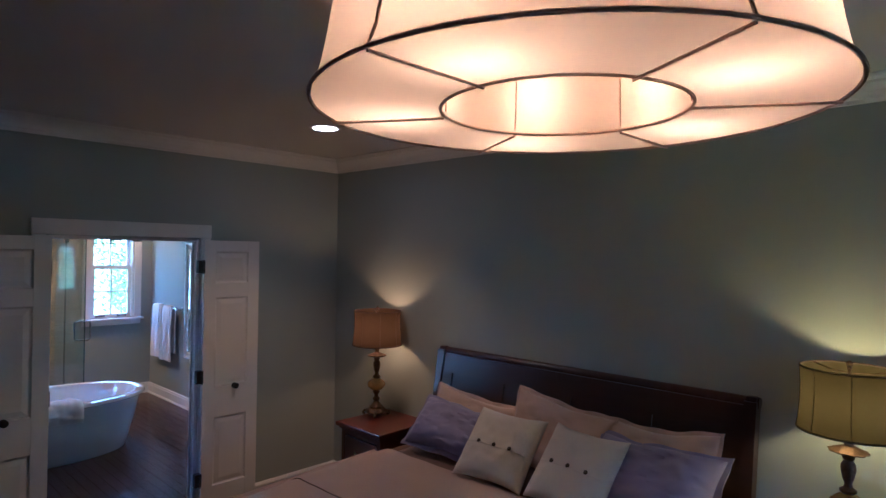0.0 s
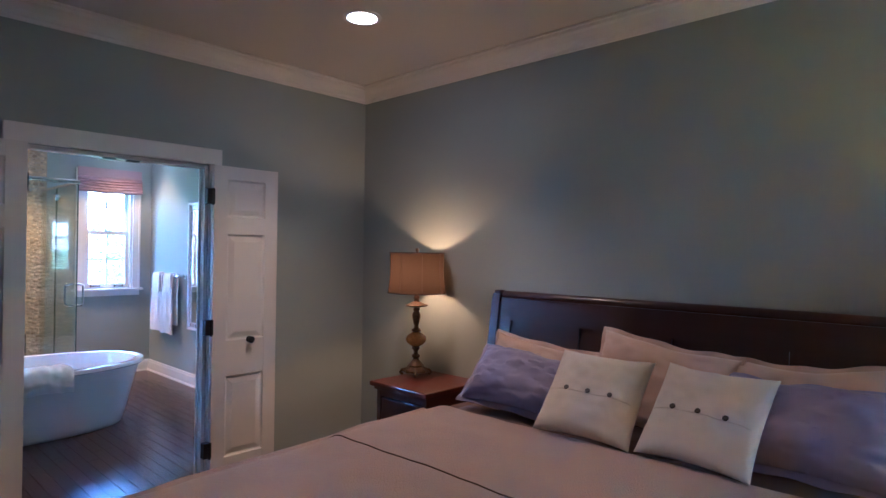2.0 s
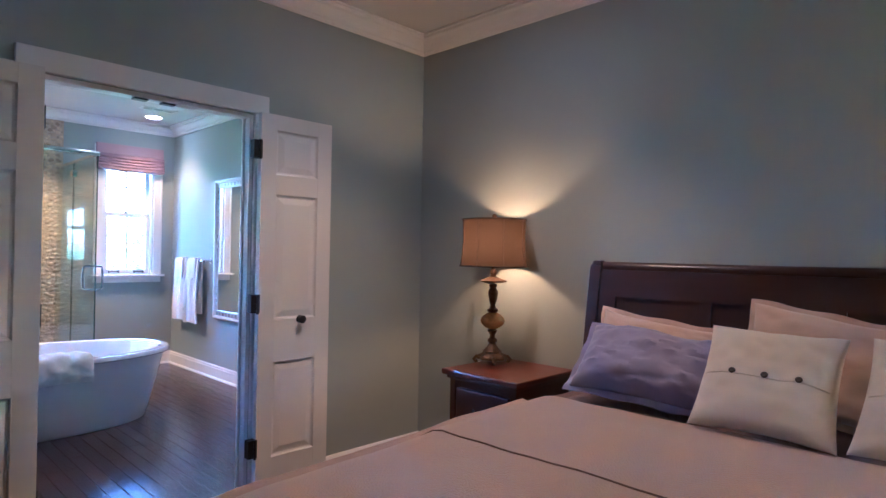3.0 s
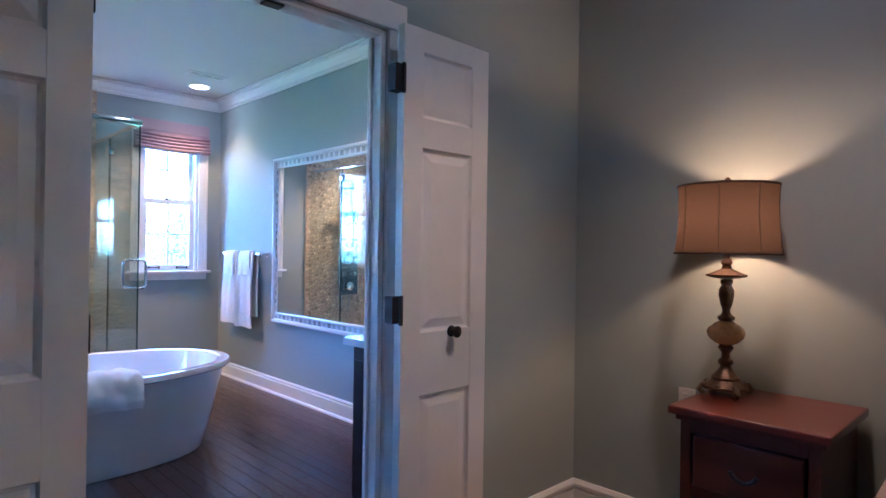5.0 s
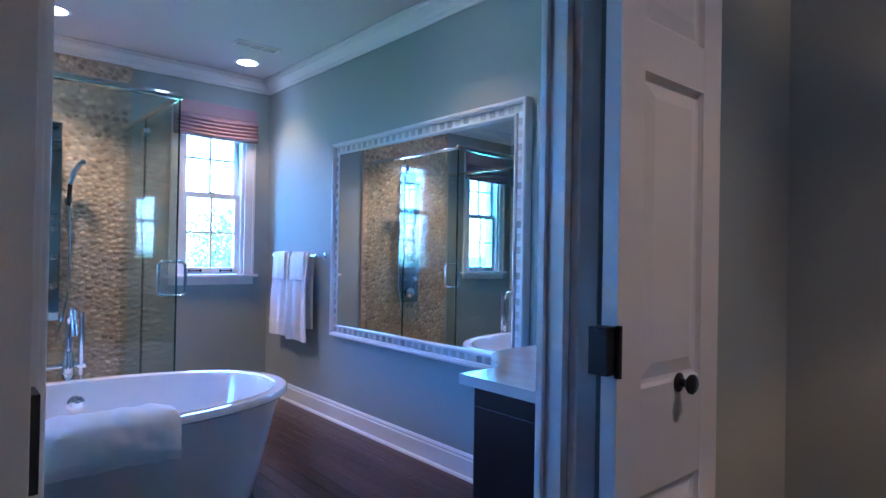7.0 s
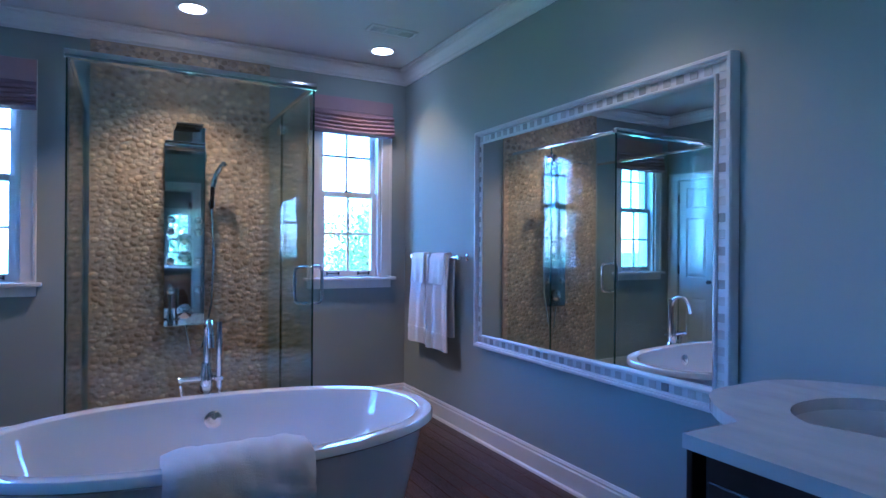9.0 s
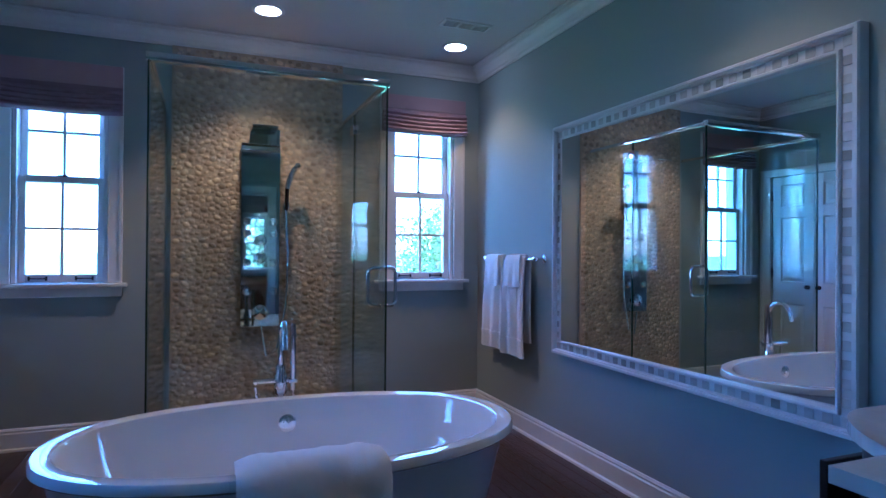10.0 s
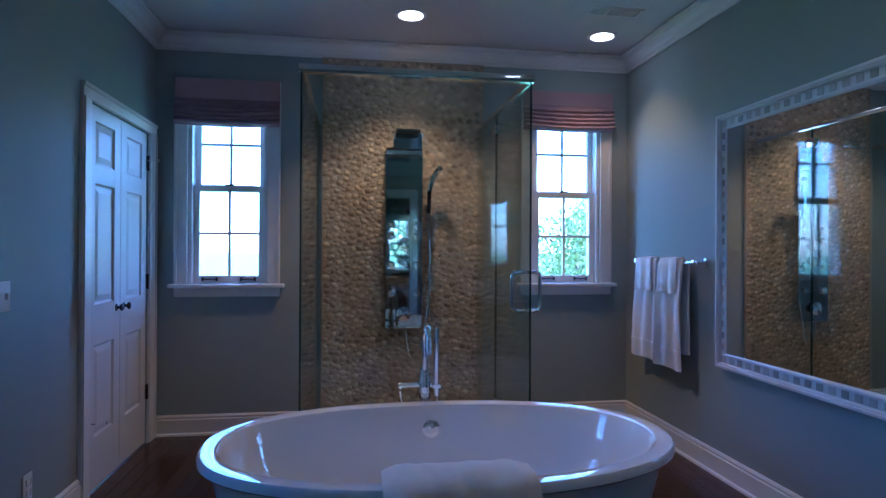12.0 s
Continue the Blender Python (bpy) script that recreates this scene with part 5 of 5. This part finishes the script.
# ---- outside ----
solid("ground", box(-900, 900, -900, 900, -3.40, -3.2), M_GRASS, "lawn that reaches the horizon", "ground")


def tree(x, y, h, spread, seed, label="leafy green garden tree"):
    t = thing("tree", label, "tree", (x, y, -3.2), "garden trees")
    rnd = random.Random(seed)
    tips = []
    trunk = [(0, 0, 0), (0.05, 0.03, h * 0.2), (-0.04, 0.06, h * 0.42), (0.05, 0, h * 0.7)]
    bm = bmesh.new()
    for i in range(3):
        pipe([trunk[i], trunk[i + 1]], 0.17 - 0.045 * i, 8, bm)
    for k in range(9):
        a, z = k * 2.4 + rnd.random(), h * (0.35 + 0.055 * k)
        ln = spread * (1.0 - 0.05 * k) * rnd.uniform(0.6, 0.9)
        mid = (ln * 0.5 * math.cos(a), ln * 0.5 * math.sin(a), z + ln * 0.3)
        tip = (ln * math.cos(a), ln * math.sin(a), z + ln * 0.5)
        pipe([(0, 0, z), mid, tip], 0.045, 6, bm)
        tips += [mid, tip, (tip[0] * 0.7, tip[1] * 0.7, tip[2] + 0.4)]
    tips += [(0, 0, h * 0.85), (0.2, 0.2, h * 0.95)]
    part("trunk", bm, M_BARK, t)
    verts, faces = [], []
    for c in tips:
        cr = spread * rnd.uniform(0.28, 0.45)
        for _ in range(150):
            d = Vector((rnd.gauss(0, 1), rnd.gauss(0, 1), rnd.gauss(0, 0.8))).normalized() * cr * rnd.random() ** 0.4
            u = Vector((rnd.gauss(0, 1), rnd.gauss(0, 1), rnd.gauss(0, 1))).normalized() * rnd.uniform(0.06, 0.12)
            w = u.orthogonal().normalized() * u.length * 0.5
            o = Vector(c) + d
            b = len(verts)
            verts += [o - u, o + w, o + u, o - w]
            faces.append((b, b + 1, b + 2, b + 3))
    me = bpy.data.meshes.new("crown")
    me.from_pydata([tuple(v) for v in verts], [], faces)
    me.materials.append(M_LEAF)
    ob = new("crown", me)
    ob.parent = t


for x, y, h, sp, sd in ((-17, -3.1, 8.6, 2.3, 3), (-24, 9.6, 6.0, 2.4, 1), (-29, 13.5, 7.2, 3.0, 4), (-31, -9.0, 8.0, 3.0, 5), (8.5, 3.7, 7.0, 2.6, 6), (12, 5.6, 7.0, 2.8, 7), (13, 1.0, 6.5, 2.8, 8)):
    tree(x, y, h, sp, sd)

# brick gable of the south wing
HXF, HYA, HYB, EAVE = -3.9, -6.1, -0.65, 1.35
PITCH = 1.3
RIDGE = EAVE + PITCH * (HYB - HYA) / 2
house = thing("brick_house", "red brick house wing with a white gable trim", "house", (HXF + 1, -3.4, -3.2))


def gable_top(y):
    return EAVE + PITCH * min(y - HYA, HYB - y)


def prism(x0, x1, outline):
    bm = bmesh.new()
    a, b = [bm.verts.new((x0, y, z)) for y, z in outline], [bm.verts.new((x1, y, z)) for y, z in outline]
    n = len(outline)
    bm.faces.new(a), bm.faces.new(b[::-1])
    for i in range(n):
        bm.faces.new((a[i], a[(i + 1) % n], b[(i + 1) % n], b[i]))
    return bm


HYM = (HYA + HYB) / 2
wpart("wall", prism(HXF, HXF + 2.5, [(HYA, -3.2), (HYB, -3.2), (HYB, EAVE), (HYM, RIDGE), (HYA, EAVE)]), M_MORTAR, house)
verts, faces = [], []
rnd = random.Random(9)
for r in range(120):
    z = -3.19 + r * 0.0745
    for k in range(26):
        y = HYA + k * 0.215 + (0.107 if r % 2 else 0)
        if y + 0.2 > HYB or z + 0.07 > gable_top(y) or z + 0.07 > gable_top(y + 0.2):
            continue
        b = len(verts)
        y0, y1, x0, x1, z0, z1 = y, y + 0.203, HXF, HXF - 0.008 - rnd.uniform(0, 0.004), z, z + 0.064
        verts += [(x0, y0, z0), (x0, y1, z0), (x0, y1, z1), (x0, y0, z1), (x1, y0, z0), (x1, y1, z0), (x1, y1, z1), (x1, y0, z1)]
        faces += [tuple(b + i for i in q) for q in ((4, 5, 6, 7), (0, 4, 5, 1), (3, 7, 6, 2), (0, 4, 7, 3), (1, 2, 6, 5))]
me = bpy.data.meshes.new("bricks")
me.from_pydata(verts, [], faces)
me.transform(house.matrix_world.inverted())
me.materials.append(M_BRICKS)
bo = new("bricks", me)
bo.parent = house
tagged(bo, "red brick courses", kind="stuff")
for s, ya in ((1, HYA - 0.2), (-1, HYB + 0.02)):
    za = EAVE + PITCH * (ya - HYA if s > 0 else HYB - ya)
    up = [(ya, za + 0.02), (HYM, RIDGE + 0.02), (HYM, RIDGE + 0.14), (ya, za + 0.14)]
    wpart("roof", prism(HXF - 0.32, HXF + 2.6, up), M_ROOF, house, "dark shingled roof slope")
    board = [(ya, za - 0.22), (HYM, RIDGE - 0.22), (HYM, RIDGE + 0.015), (ya, za + 0.015)]
    wpart("gable_trim", prism(HXF - 0.26, HXF - 0.20, board), M_TRIM, house, "white painted gable board")

# ---- floor planks ----
PLANK = 0.083
plank_meshes = [mesh_of("plank", box(-ln / 2, ln / 2, -PLANK / 2 + 0.0008, PLANK / 2 - 0.0008, -0.004, 0.0, 0.0012, seg=1), M_FLOOR) for ln in (0.6, 0.8, 1.0, 1.2)]
rnd = random.Random(3)
y = TY0 + PLANK / 2
while y < TY1:
    x = TX0
    while x < TX1 - 0.05:
        k = rnd.randrange(4)
        ln = (0.6, 0.8, 1.0, 1.2)[k]
        ob = new("plank", plank_meshes[k])
        c = x + ln / 2
        if x + ln > TX1:
            c = x + (TX1 - x) / 2
            ob.scale.x = (TX1 - x) / ln
        ob.parent = floor_bath
        ob.location = (c, y, FL)
        x += ln + 0.0008
    y += PLANK

# ---- pebble wall of the shower ----
pebble_wall = solid("wall_pebble", box(TX0 + 0.001, TX0 + 0.024, PW0 + 0.0, PW1, 0.0, CEIL - 0.106), M_GROUT, "tan river-pebble shower wall", "wall tile")


def pebble_shape(rnd, n=9):
    """Outline points and a low dome, unit radius, facing +x."""
    w = [1 + rnd.uniform(-0.13, 0.13) for _ in range(n)]
    rings = []
    for s, h in ((1.0, 0.0), (0.93, 0.5), (0.62, 0.88)):
        rings.append([(h, s * w[i] * math.cos(2 * math.pi * i / n), s * w[i] * math.sin(2 * math.pi * i / n)) for i in range(n)])
    vs = [v for r in rings for v in r] + [(1.0, 0, 0)]
    fs = []
    for a in range(2):
        for i in range(n):
            fs.append((a * n + i, a * n + (i + 1) % n, (a + 1) * n + (i + 1) % n, (a + 1) * n + i))
    for i in range(n):
        fs.append((2 * n + i, 2 * n + (i + 1) % n, 3 * n))
    return vs, fs


rnd = random.Random(17)
shapes = [pebble_shape(rnd) for _ in range(10)]
shape_meshes = []
for vs, fs in shapes:
    me = bpy.data.meshes.new("pebble")
    me.from_pydata(vs, [], fs)
    me.materials.append(M_PEBBLE)
    me.shade_smooth()
    shape_meshes.append(me)
verts, faces = [], []
cells, count = {}, 0
tries = [rnd.uniform(0.019, 0.026) for _ in range(5000)] + [rnd.uniform(0.012, 0.017) for _ in range(14000)] + [rnd.uniform(0.008, 0.012) for _ in range(16000)]
for rad in tries:
    py, pz = rnd.uniform(PW0 + rad, PW1 - rad), rnd.uniform(0.14 + rad, CEIL - 0.107 - rad)
    cy, cz = int(py / 0.05), int(pz / 0.05)
    near = [q for a in (-1, 0, 1) for b in (-1, 0, 1) for q in cells.get((cy + a, cz + b), ())]
    if any((py - y) ** 2 + (pz - z) ** 2 < (0.86 * (rad + o)) ** 2 for y, z, o in near):
        continue
    cells.setdefault((cy, cz), []).append((py, pz, rad))
    k = rnd.randrange(10)
    m = Matrix.Translation((TX0 + 0.0225, py, pz)) @ pose(0, 0, 0, rnd.uniform(-40, 40), 0, 0) @ Matrix.Diagonal((rad * rnd.uniform(0.16, 0.3), rad * rnd.uniform(1.0, 1.14), rad * rnd.uniform(0.68, 0.92), 1))
    if 1.30 < pz < 2.10 and 2.42 < py < 2.82 and count < 300:
        ob = new("pebble", shape_meshes[k])
        ob.parent = pebble_wall
        ob.matrix_world = m
        count += 1
    else:
        b = len(verts)
        verts += [tuple(m @ Vector(v)) for v in shapes[k][0]]
        faces += [tuple(b + i for i in f) for f in shapes[k][1]]
me = bpy.data.meshes.new("pebbles")
me.from_pydata(verts, [], faces)
me.materials.append(M_PEBBLES)
me.shade_smooth()
ob = new("pebbles", me)
ob.parent = pebble_wall
tagged(ob, "tan and brown river pebbles set in grout", kind="stuff")
